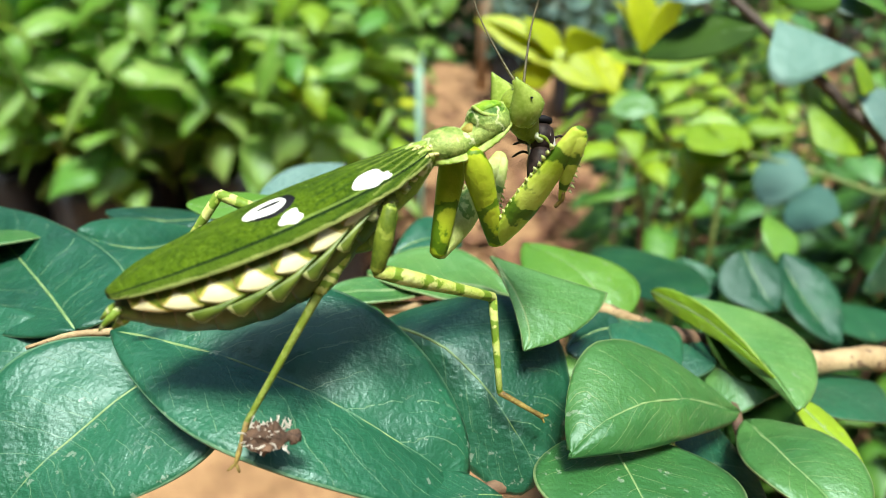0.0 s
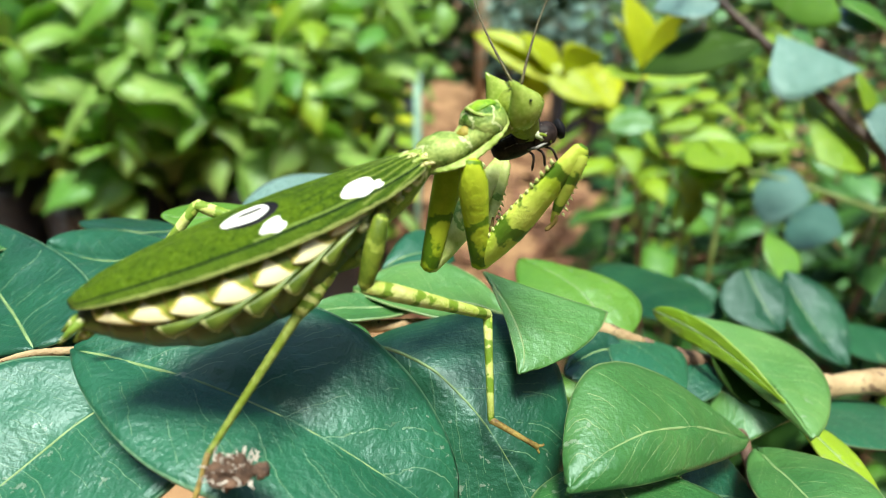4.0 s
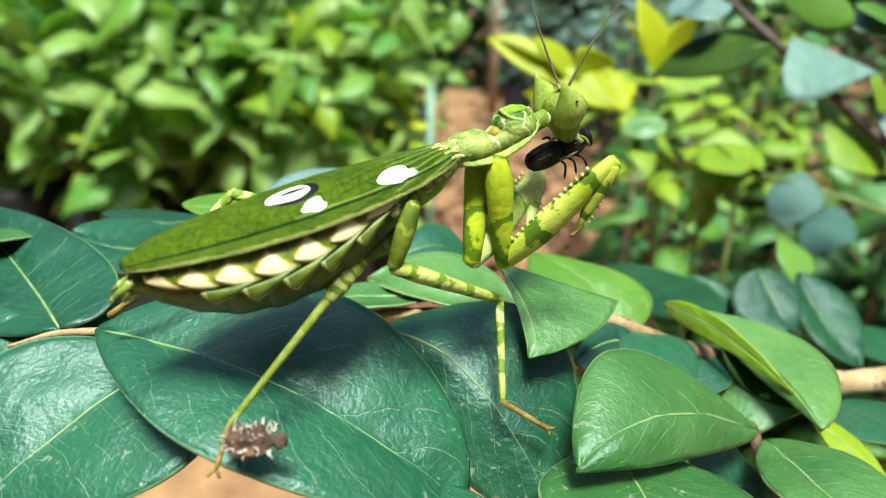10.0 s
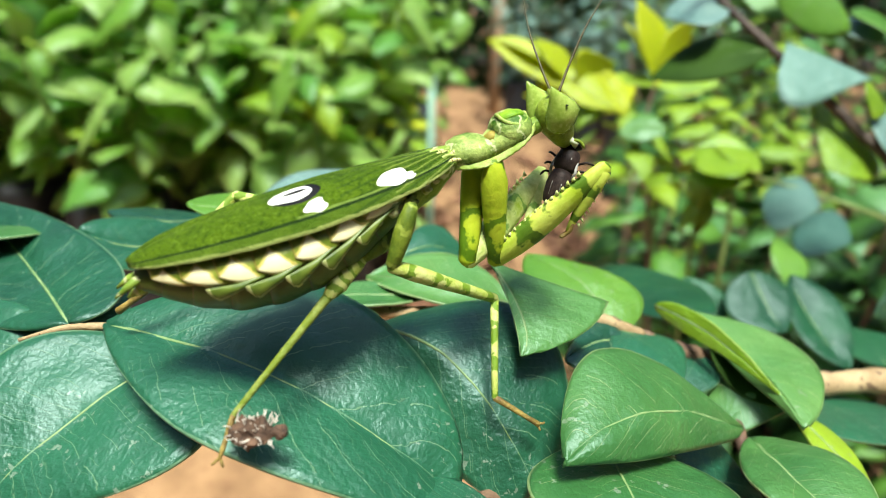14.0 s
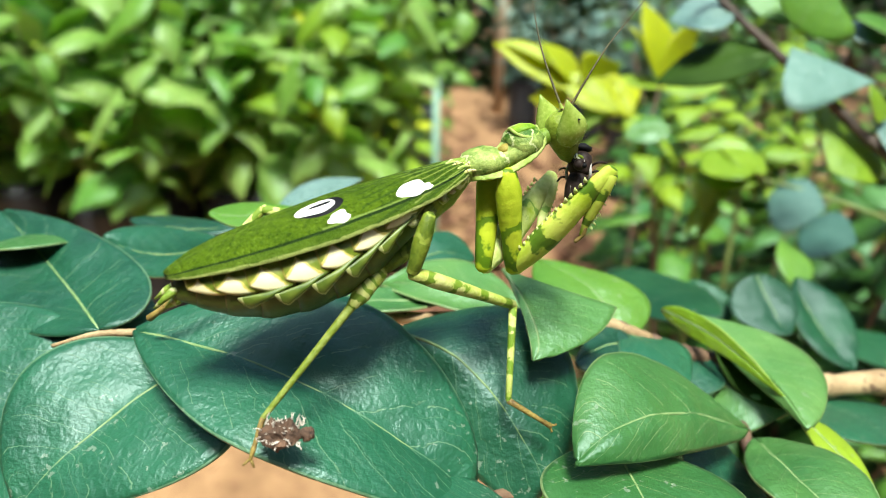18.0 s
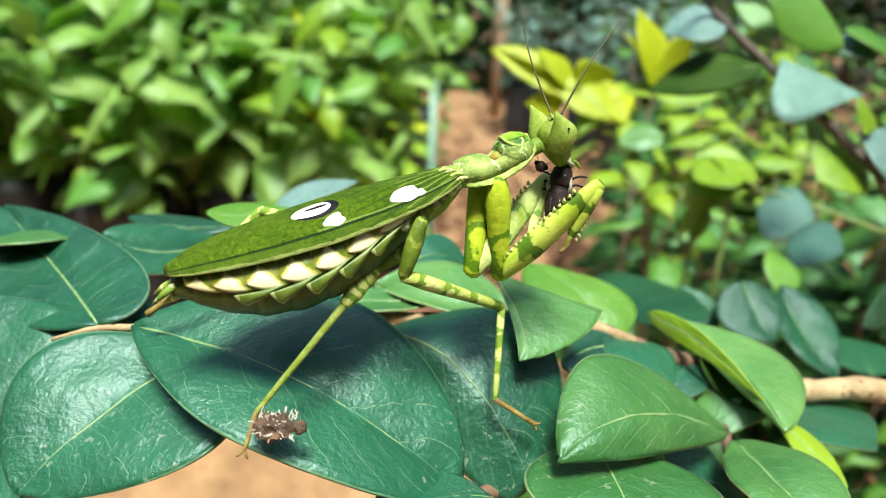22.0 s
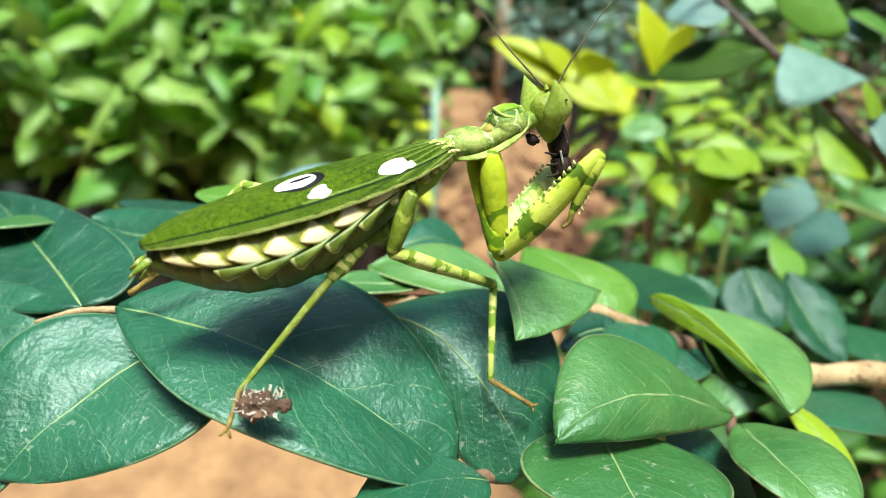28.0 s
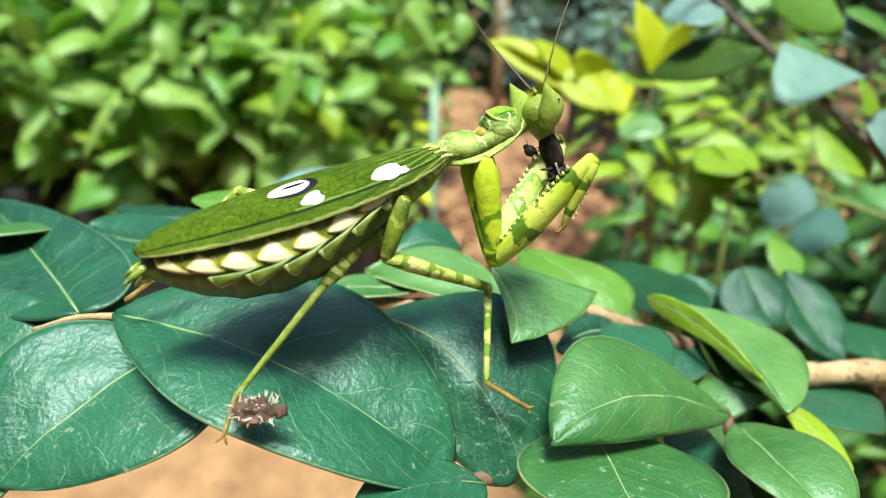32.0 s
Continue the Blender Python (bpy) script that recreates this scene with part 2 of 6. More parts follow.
def sheet(name, grid, mat, thick, closed_uv=True):
    """A thin closed shell from rows of (point, normal); uv runs along and across."""
    nu, nv = len(grid), len(grid[0])
    verts, uvs, faces = [], [], []
    for side in (0.5, -0.5):
        for i, row in enumerate(grid):
            for j, (p, n) in enumerate(row):
                verts.append(p + n * thick * side)
                uvs.append((i / (nu - 1), j / (nv - 1)))
    k = nu * nv
    for i in range(nu - 1):
        for j in range(nv - 1):
            a, b, c, d = i * nv + j, (i + 1) * nv + j, (i + 1) * nv + j + 1, i * nv + j + 1
            faces += [(a, b, c, d), (k + d, k + c, k + b, k + a)]
    ring = [j for j in range(nv)] + [i * nv + nv - 1 for i in range(1, nu)] + [(nu - 1) * nv + j for j in range(nv - 2, -1, -1)] + [i * nv for i in range(nu - 2, 0, -1)]
    for a, b in zip(ring, ring[1:] + ring[:1]):
        faces.append((a, b, k + b, k + a))
    return to_object(name, verts, faces, mat, uvs)


def leaf_blade(name, base, tip, side, up, w1, w2, f1, f2, arch, pw, mat, nu=16, nv=11, thick=0.00028, wave=0.02, seed=0, ex=1.0, pw2=None):
    """A blade from base to tip: half widths w1 (towards side) and w2, folds in degrees, arched along its length."""
    axis = tip - base
    length = axis.length
    peaks = (pw, pw2 or pw)
    rnd = random.Random(seed)
    ph, bend = rnd.uniform(0, 6), rnd.uniform(-0.05, 0.05) if nu < 12 else 0.0
    pts = []
    for i in range(nu):
        u = i / (nu - 1)
        both = [max(0.012, math.sin(math.pi * u ** (math.log(0.5) / math.log(q)))) ** ((0.78 if u < q else 0.92) * ex) for q in peaks]
        row = []
        for j in range(nv):
            v = 2 * j / (nv - 1) - 1
            w, f, prof = (w1, f1, both[0]) if v > 0 else (w2, f2, both[1])
            s = abs(v) * w * prof
            fold = radians(f) * (0.55 + 0.45 * abs(v))
            out = math.copysign(1, v) * s * math.cos(fold) if v else 0.0
            lift = s * math.sin(fold) + arch * length * 4 * u * (1 - u) + wave * w * math.sin(ph + 7 * u) * v * abs(v) * prof
            swing = bend * length * math.sin(math.pi * u)
            row.append(base + axis * u + side * (out + swing) + up * lift)
        pts.append(row)
    grid = []
    for i in range(nu):
        row = []
        for j in range(nv):
            du = pts[min(i + 1, nu - 1)][j] - pts[max(i - 1, 0)][j]
            dv = pts[i][min(j + 1, nv - 1)] - pts[i][max(j - 1, 0)]
            n = du.cross(dv)
            n = n.normalized() if n.length > 1e-12 else up
            row.append((pts[i][j], n if n.dot(up) > 0 else -n))
        grid.append(row)
    return sheet(name, grid, mat, thick)


def loft(name, path, radii, mat, seg=10, up=Vector((0, 0, 1)), caps=True, uv_len=True):
    """A tube through the points of path; radii are numbers or (across, upwards)."""
    path = [Vector(p) for p in path]
    verts, faces, uvs = [], [], []
    n = len(path)
    for i, p in enumerate(path):
        t = (path[min(i + 1, n - 1)] - path[max(i - 1, 0)]).normalized()
        a = t.cross(up)
        a = a.normalized() if a.length > 1e-6 else t.orthogonal().normalized()
        b = a.cross(t).normalized()
        r = radii[i] if isinstance(radii, (list, tuple)) else radii
        ra, rb = r if isinstance(r, (list, tuple)) else (r, r)
        for s in range(seg):
            q = 2 * math.pi * s / seg
            verts.append(p + a * ra * math.cos(q) + b * rb * math.sin(q))
            uvs.append((i / (n - 1), s / seg))
    for i in range(n - 1):
        for s in range(seg):
            s2 = (s + 1) % seg
            faces.append((i * seg + s, i * seg + s2, (i + 1) * seg + s2, (i + 1) * seg + s))
    if caps:
        faces += [tuple(range(seg - 1, -1, -1)), tuple((n - 1) * seg + s for s in range(seg))]
    return to_object(name, verts, faces, mat, uvs)


def curve_points(points, steps=6):
    """A smooth run through the points."""
    ps = [Vector(p) for p in points]
    ps = [2 * ps[0] - ps[1]] + ps + [2 * ps[-1] - ps[-2]]
    out = []
    for i in range(1, len(ps) - 2):
        a, b, c, d = ps[i - 1:i + 3]
        for s in range(steps):
            t = s / steps
            out.append(0.5 * (2 * b + (c - a) * t + (2 * a - 5 * b + 4 * c - d) * t * t + (3 * b - a - 3 * c + d) * t**3))
    return out + [ps[-2]]


# ---- ground ----
def ground_sheet():
    n = 90
    verts, faces = [], []
    span = lambda q: math.copysign(abs(q) ** 2.6, q) * 60
    for i in range(n + 1):
        for j in range(n + 1):
            x, y = span(2 * i / n - 1), span(2 * j / n - 1) + 1.5
            z = noise.fractal(Vector((x * 3, y * 3, 0)), 0.8, 2.1, 4) * 0.012 if abs(x) < 8 and abs(y) < 9 else 0
            verts.append((x, y, z))
    for i in range(n):
        for j in range(n):
            a = i * (n + 1) + j
            faces.append((a, a + n + 1, a + n + 2, a + 1))
    ob = new("ground", to_object("ground", verts, faces, soil))
    tagged(ob, "bare orange-brown earth path littered with dry leaves", "ground", kind="structure")


ground_sheet()


# ---- the shrub under the mantis ----
shrub = thing("shrub", (0.05, 0.07, 0.0), "glossy dark green shrub branch with broad leathery leaves", "shrub")
shrub_from = Matrix.Translation((-0.05, -0.07, 0.0))
leaf_count = 0


def leaf(base, tip, edge, w2=1.0, f1=0, f2=0, arch=0.08, pw=0.45, pw2=None, ex=1.0, mat=None, owner=None, rib=True):
    """A leaf of the shrub, places in centimetres: its foot, its point, and a point on the rim at its widest."""
    global leaf_count
    leaf_count += 1
    b, t, e = cm(*base), cm(*tip), cm(*edge)
    axis = (t - b)
    u = max(0.02, min(0.98, (e - b).dot(axis) / axis.length_squared))
    out = (e - b) - axis * ((e - b).dot(axis) / axis.length_squared)
    up = out.cross(axis).normalized()
    if up.z < 0:
        up = -up
    out -= up * (arch * axis.length * 4 * u * (1 - u))
    out -= axis * (out.dot(axis) / axis.length_squared)
    up = out.cross(axis).normalized() * (1 if out.cross(axis).dot(up) > 0 else -1)
    w = out.length / max(0.6, math.sin(math.pi * u ** (math.log(0.5) / math.log(pw))) ** (0.85 * ex))
    out.normalize()
    c, q = math.cos(radians(f1)), math.sin(radians(f1))
    s, up = out * c - up * q, up * c + out * q
    owner = owner or shrub
    inv = owner.matrix_basis.inverted()
    me = leaf_blade("leaf", inv @ b, inv @ t, s, up, w, w * w2, f1, f2, arch, pw, mat, seed=leaf_count, ex=ex, pw2=pw2)
    ob = part("leaf", me, owner)
    if rib and axis.length < 0.09:
        pts = [inv @ (b + axis * q + up * (arch * axis.length * 4 * q * (1 - q) + 0.00002)) for q in (0.0, 0.15, 0.3, 0.45, 0.6, 0.75, 0.88)]
        part("midrib", loft("midrib", pts, [0.00020, 0.00017, 0.00014, 0.00011, 0.00009, 0.00007, 0.00004], vein_pale, 6, up), ob)
    return ob


def blade(base, tip, rib_mid, left, right, at, round_l, round_r, bow, mat):
    """A broad leaf of the shrub, places in centimetres: its foot, its point, the middle of its rib, and the widest point of
    each rim with the share of the length at which it stands; round_*: how full the rim is towards the foot and the point."""
    global leaf_count
    leaf_count += 1
    owner, inv = shrub, shrub.matrix_basis.inverted()
    b, t, m, rims = inv @ cm(*base), inv @ cm(*tip), inv @ cm(*rib_mid), (inv @ cm(*left), inv @ cm(*right))
    ctrl = 2 * m - (b + t) / 2
    spine = lambda u: b * (1 - u) ** 2 + ctrl * (2 * u * (1 - u)) + t * u * u
    arms = [e - spine(q) for e, q in zip(rims, at)]
    up = (t - b).cross(arms[0]).normalized()
    up = up if up.z > 0 else -up
    length = (t - b).length
    nu, nv = 34, 19

    def full(u, q, powers):
        lo, hi = powers
        if hi < 0:
            return (u / q) ** 0.95 if u < q else ((1 - u) / (1 - q)) ** -hi
        return math.sin(math.pi / 2 * u / q) ** lo if u < q else math.sin(math.pi / 2 * (1 - u) / (1 - q)) ** hi

    pts = []
    for i in range(nu):
        u = 0.004 + 0.992 * i / (nu - 1)
        row = []
        for j in range(nv):
            v = 2 * j / (nv - 1) - 1
            k = 0 if v < 0 else 1
            w = full(u, at[k], (round_l, round_r)[k]) * abs(v)
            p = spine(u) + arms[k] * w
            swell = bow * length * abs(v) * (1.15 - abs(v)) * 2 - 0.00013 * math.exp(-(v * 9) ** 2)
            ripple = noise.noise(Vector((p.x, p.y, p.z)) * 190 + Vector((leaf_count * 3, 0, 0))) * 0.00042 + noise.noise(Vector((p.x, p.y, p.z)) * 520) * 0.00012
            row.append(p + up * (swell + ripple * min(1, 6 * (1 - abs(v)) + 0.35)))
        pts.append(row)
    grid = []
    for i in range(nu):
        row = []
        for j in range(nv):
            n = (pts[min(i + 1, nu - 1)][j] - pts[max(i - 1, 0)][j]).cross(pts[i][min(j + 1, nv - 1)] - pts[i][max(j - 1, 0)])
            n = n.normalized() if n.length > 1e-13 else up
            row.append((pts[i][j], n if n.dot(up) > 0 else -n))
        grid.append(row)
    ob = part("leaf", sheet("leaf", grid, mat, 0.0003), owner)
    line = [pts[i][nv // 2] + up * 0.0001 for i in range(0, nu - 3, 3)]
    part("midrib", loft("midrib", line, [0.00024 * (1 - 0.7 * i / (len(line) - 1)) for i in range(len(line))], vein_pale, 6, up), ob)
    return ob


def shrub_leaves():
    blade((-2.87, 5.35, 66.14), (-4.11, 4.05, 65.4), (-3.51, 4.6, 65.92), (-4.37, 5.1, 66.35), (-2.11, 4.2, 65.99), (0.55, 0.5), (0.5, 0.5), (0.55, 0.5), 0.02, leaf_dark)
    blade((-3.42, 5.35, 66.56), (0.21, 4.5, 65.27), (-1.51, 4.75, 66.4), (-1.07, 5.8, 66.74), (-1.8, 3.85, 66.33), (0.5, 0.42), (0.7, 0.47), (0.8, 0.55), 0.02, leaf_dark)
    blade((-0.85, 6.1, 66.14), (1.02, 4.85, 65.09), (0.12, 5.5, 66.16), (1.1, 6.35, 66.23), (-0.11, 5.1, 65.38), (0.5, 0.55), (0.6, 0.42), (0.7, 0.42), 0.01, leaf_dark)
    blade((0.58, 6.6, 66.81), (0.85, 5.35, 66.33), (0.89, 5.75, 66.55), (0.75, 6, 66.62), (1.94, 6.3, 66.48), (0.5, 0.42), (0.9, 0.9), (0, -0.62), 0.0, leaf_lit)
    blade((2.36, 7.3, 65.43), (1.3, 8.9, 65.93), (2.04, 8, 65.86), (2.84, 8.1, 65.75), (1.38, 7.4, 65.67), (0.42, 0.5), (0.6, 0.8), (0.7, 0.7), 0.03, leaf_light)
    blade((3.69, 6.1, 64.85), (1.16, 4.3, 65.85), (2.12, 4.98, 65.96), (1.69, 5.6, 66.25), (2.21, 4.75, 65.58), (0.62, 0.5), (0.85, 0.62), (0.6, 0.9), 0.03, leaf_mid)
    blade((3.65, 8, 65.44), (4.26, 5.8, 65.14), (4.05, 7, 65.34), (5.07, 7.3, 65.18), (3.96, 7, 65.15), (0.6, 0.4), (0.9, 0.6), (0.7, 0.9), 0.03, leaf_lit)
    blade((3.17, 8.1, 65.51), (4.26, 6.2, 65.21), (3.7, 7.2, 65.51), (3.52, 7.6, 65.7), (3.48, 7.5, 65.36), (0.3, 0.28), (0.5, 1.2), (0.5, 1.3), 0.0, leaf_yellowgreen)
    blade((3.84, 7.7, 65.29), (4.47, 6.6, 64.88), (4.13, 7.2, 65.02), (4.4, 7.5, 65.11), (3.92, 7, 64.9), (0.5, 0.5), (0.7, 0.7), (0.7, 0.7), 0.0, leaf_shaded)
    blade((3.85, 6.1, 64.72), (4.11, 4.3, 64.96), (3.74, 4.85, 65.19), (4.46, 5.2, 65.14), (3.19, 4.8, 65.22), (0.42, 0.4), (0.6, 0.7), (0.7, 0.7), 0.04, leaf_mid)
    blade((1.78, 5.2, 65.39), (1.92, 3.6, 65.53), (1.8, 4.3, 65.56), (0.86, 4.3, 65.57), (2.92, 4.45, 65.35), (0.42, 0.42), (0.55, 0.7), (0.55, 0.7), 0.03, leaf_mid)
    blade((-3.04, 7, 66.92), (-5, 7.7, 66.64), (-4.04, 7.3, 66.61), (-4.36, 7.9, 66.76), (-3.92, 6.8, 66.48), (0.55, 0.55), (0.7, 0.6), (0.7, 0.7), 0.05, leaf_dark)
    blade((-3.2, 8, 66.72), (-4.99, 8.4, 66.64), (-4.04, 8.1, 66.68), (-4.45, 8.7, 66.62), (-4.03, 7.8, 66.59), (0.5, 0.5), (0.7, 0.9), (0.7, 0.8), 0.03, leaf_dark)
    blade((-2.09, 7.3, 67.29), (-3.23, 7.2, 67.23), (-2.71, 7.25, 67.23), (-2.9, 7.6, 67.26), (-2.66, 7, 67.15), (0.5, 0.5), (0.7, 0.7), (0.7, 0.8), 0.0, leaf_light)
    blade((0.92, 6.8, 66.14), (-1.02, 7.3, 66.27), (-0.05, 6.9, 66.36), (0.07, 7.7, 66.47), (-0.01, 6.5, 66.34), (0.5, 0.5), (0.7, 0.7), (0.7, 0.8), -0.06, leaf_lit)
    blade((-0.18, 6.9, 66.19), (-1.73, 6.5, 66.31), (-1.01, 6.8, 66.23), (-0.99, 7.1, 66.28), (-0.88, 6.4, 66.31), (0.5, 0.5), (0.7, 0.9), (0.7, 0.9), -0.03, leaf_mid)
    blade((-0.71, 7.9, 66.22), (0.28, 8.6, 66.04), (-0.26, 8.2, 66.33), (-0.24, 8.8, 66.43), (-0.28, 7.8, 66.2), (0.5, 0.5), (0.7, 0.7), (0.7, 0.7), 0.05, leaf_dark)
    blade((2.41, 7, 65.52), (1.51, 6.3, 65.66), (2.01, 6.8, 65.65), (2.07, 7.2, 65.72), (1.91, 6.3, 65.56), (0.5, 0.5), (0.6, 0.7), (0.6, 0.7), 0.05, leaf_dark)
    blade((6.85, 12.6, 64.07), (7.21, 11.4, 63.17), (7.03, 12.1, 63.6), (6.16, 11.9, 63.41), (7.62, 12.3, 63.72), (0.6, 0.4), (0.6, 0.6), (0.6, 0.8), 0.03, leaf_deep)
    blade((8.2, 13.4, 63.59), (8.66, 11.2, 62.43), (8.37, 12.3, 62.96), (7.74, 11.8, 62.95), (9.12, 12.6, 63.18), (0.5, 0.5), (0.7, 0.8), (0.7, 0.8), 0.05, leaf_deep)
    blade((5.92, 12, 62.5), (5.56, 13, 63.69), (5.81, 12.5, 63.08), (5.32, 12.4, 63.12), (6.44, 12.6, 63.33), (0.5, 0.5), (0.6, 0.8), (0.6, 0.8), 0.03, leaf_deep)
    blade((-3.89, 5.5, 66.45), (-6.78, 8.2, 66.84), (-5.17, 6.8, 66.53), (-5.93, 6.4, 66.22), (-4.01, 6.7, 66.74), (0.45, 0.5), (0.6, 0.6), (0.6, 0.5), 0.02, leaf_dark)
    blade((-4.19, 5.8, 66.33), (-5, 4, 65.01), (-4.66, 4.95, 65.78), (-6.36, 5.9, 66.26), (-3.89, 4.3, 65.49), (0.4, 0.5), (0.5, 0.5), (0.6, 0.6), 0.02, leaf_dark)
    blade((4.75, 6.7, 64.66), (5.09, 5.6, 64.5), (4.88, 6.1, 64.63), (5.17, 6.4, 64.54), (4.68, 6, 64.64), (0.5, 0.5), (0.7, 0.8), (0.7, 0.8), 0.0, leaf_yellowgreen)
    blade((6.79, 26.5, 65.24), (4.38, 27.5, 66.62), (5.45, 27, 66.1), (6, 27.5, 66.53), (5.05, 26.5, 65.58), (0.5, 0.5), (0.7, 0.8), (0.7, 0.8), 0.02, leaf_yellow)
    blade((4.97, 27, 65.98), (1.44, 28, 67.82), (3.1, 27.6, 67.26), (3.49, 28, 67.71), (2.96, 27, 66.66), (0.45, 0.5), (0.7, 0.9), (0.7, 0.9), 0.02, leaf_yellow)
    blade((9.06, 28, 66.01), (11.8, 28, 66.18), (10.5, 28.3, 66.32), (10.74, 28.8, 66.68), (10.32, 27.5, 65.79), (0.5, 0.5), (0.7, 0.8), (0.7, 0.8), 0.02, leaf_yellowgreen)
    blade((12.19, 24, 63.64), (10.01, 25, 63.93), (11.14, 24.7, 64.1), (11.38, 25.2, 64.51), (10.84, 24, 63.62), (0.5, 0.5), (0.6, 0.7), (0.6, 0.7), 0.02, leaf_yellowgreen)
    blade((11.95, 23.5, 63.19), (9.63, 24, 63), (10.89, 24, 63.38), (11.13, 24.5, 63.72), (10.48, 23, 62.85), (0.5, 0.5), (0.6, 0.7), (0.6, 0.7), 0.02, leaf_yellowgreen)
    blade((7.56, 27, 64.91), (6.19, 28, 66.83), (6.94, 27.6, 66.04), (7.55, 27.8, 66.14), (6.27, 27.2, 65.72), (0.5, 0.5), (0.7, 0.9), (0.7, 0.9), 0.02, leaf_yellow)
    blade((9.05, 26, 64.53), (7.15, 26.5, 64.26), (8.18, 26.4, 64.62), (8.3, 27, 65), (7.98, 25.8, 64.02), (0.5, 0.5), (0.6, 0.8), (0.6, 0.8), 0.02, leaf_light)
    leaf((0.56, 4.33, 65.34), (-0.69, 3.72, 65.51), (-0.13, 4.58, 65.46), w2=1, arch=.1, mat=leaf_dark)
    leaf((-3.60, 6.19, 66.37), (-4.18, 5.83, 66.33), (-4.26, 6.96, 66.44), w2=.5, arch=.08, mat=leaf_dark)
    leaf((-2.84, 8.72, 66.67), (-1.60, 9.75, 67.00), (-2.46, 9.51, 66.99), w2=.6, arch=.06, mat=leaf_pale)
    leaf((-6.39, 7.13, 66.69), (-5.12, 7.58, 66.68), (-6.18, 7.97, 66.61), w2=.7, f1=-8, arch=.08, mat=leaf_mid)
    leaf((-6.32, 8.08, 66.37), (-5.82, 8.69, 66.25), (-6.41, 8.93, 66.34), w2=.6, arch=.08, mat=leaf_mid)
    leaf((-1.16, 6.52, 66.25), (-0.59, 5.84, 66.15), (-0.69, 6.19, 66.21), w2=1, arch=.06, mat=leaf_mid)
    leaf((2.41, 7.28, 65.56), (3.04, 6.44, 65.32), (3.03, 7.44, 65.39), w2=.9, f2=-10, arch=.08, mat=leaf_dark)
    leaf((3.77, 7.71, 64.94), (3.15, 6.77, 64.80), (3.78, 7.04, 64.91), w2=1, arch=.08, mat=leaf_dark)
    leaf((4.10, 6.67, 64.53), (4.88, 7.35, 64.57), (4.64, 7.51, 64.44), w2=1, arch=.08, mat=leaf_mid)
    leaf((5.70, 7.90, 64.02), (6.43, 6.93, 63.99), (7.03, 8.35, 63.72), w2=1, arch=.08, mat=leaf_dark)
    leaf((2.88, 5.56, 64.53), (3.78, 5.53, 64.42), (3.63, 6.41, 64.44), w2=1, arch=.08, mat=leaf_dark)
    leaf((3.78, 7.21, 64.79), (4.46, 6.58, 64.80), (4.63, 7.73, 64.95), w2=.6, f1=-30, arch=.08, mat=leaf_mid)
    leaf((3.58, 7.87, 64.83), (1.71, 6.41, 64.56), (2.54, 7.52, 64.83), w2=1, arch=.08, mat=leaf_dark)
    leaf((3.78, 11.25, 63.75), (5.47, 11.93, 63.99), (4.72, 12.96, 63.90), w2=.7, mat=leaf_deep)
    leaf((10.02, 16.08, 62.00), (10.01, 17.59, 63.00), (10.62, 16.88, 62.57), w2=.8, mat=leaf_light)
    leaf((9.93, 11.80, 62.14), (9.78, 13.01, 62.46), (10.61, 12.98, 62.35), w2=.8, mat=leaf_deep)
    leaf((12.38, 20.61, 62.31), (13.68, 19.48, 62.15), (12.42, 18.81, 61.91), w2=.7, mat=leaf_slate)
    leaf((12.18, 22.95, 62.74), (13.82, 21.84, 62.60), (12.45, 21.04, 62.06), w2=.6, mat=leaf_slate)
    leaf((10.33, 13.14, 62.73), (12.45, 15.50, 63.06), (11.74, 14.22, 62.66), w2=.9, mat=leaf_deep)
    leaf((8.98, 18.22, 68.43), (5.88, 18.82, 67.44), (7.77, 19.48, 68.66), w2=.55, f1=-12, f2=-14, arch=.05, mat=leaf_shaded)
    leaf((9.29, 18.08, 68.61), (11.38, 17.23, 67.76), (8.96, 16.25, 67.10), w2=.2, f1=-4, f2=-50, pw=.3, ex=1.3, arch=.02, mat=leaf_blue)
    leaf((9.50, 18.51, 69.10), (10.36, 19.04, 70.30), (11.03, 18.68, 69.42), w2=.8, mat=leaf_light)
    leaf((9.60, 19.08, 69.15), (8.39, 19.97, 70.05), (8.93, 19.12, 69.29), w2=.9, mat=leaf_light)
    leaf((8.01, 19.16, 69.43), (6.26, 19.56, 69.19), (7.38, 20.45, 69.95), w2=.9, mat=leaf_pale)
    leaf((10.49, 18.23, 68.36), (9.76, 18.32, 68.62), (10.41, 18.68, 68.66), w2=1, mat=leaf_mid)
    leaf((12.02, 17.10, 65.61), (10.26, 16.46, 65.48), (11.58, 18.10, 66.71), w2=.25, mat=leaf_yellowgreen)
    leaf((11.47, 17.40, 67.63), (11.20, 16.50, 66.81), (11.81, 17.22, 67.20), w2=1, mat=leaf_yellowgreen)
    leaf((12.55, 16.54, 65.53), (11.41, 17.03, 66.76), (12.39, 17.62, 66.82), w2=.5, mat=leaf_pale)
    leaf((12.53, 18.93, 68.64), (11.32, 19.62, 69.06), (12.35, 19.72, 69.23), w2=.8, mat=leaf_pale)
    leaf((11.51, 19.23, 69.40), (13.20, 18.88, 68.50), (12.86, 19.73, 69.23), w2=.8, mat=leaf_light)
    leaf((5.08, 27.56, 66.33), (1.39, 28.12, 67.86), (3.49, 29.17, 67.66), w2=.55, f1=10, ex=1.35, mat=leaf_yellow)
    leaf((5.19, 27.47, 66.11), (3.44, 28.21, 67.98), (4.92, 29.10, 67.44), w2=.7, ex=1.35, mat=leaf_yellow)
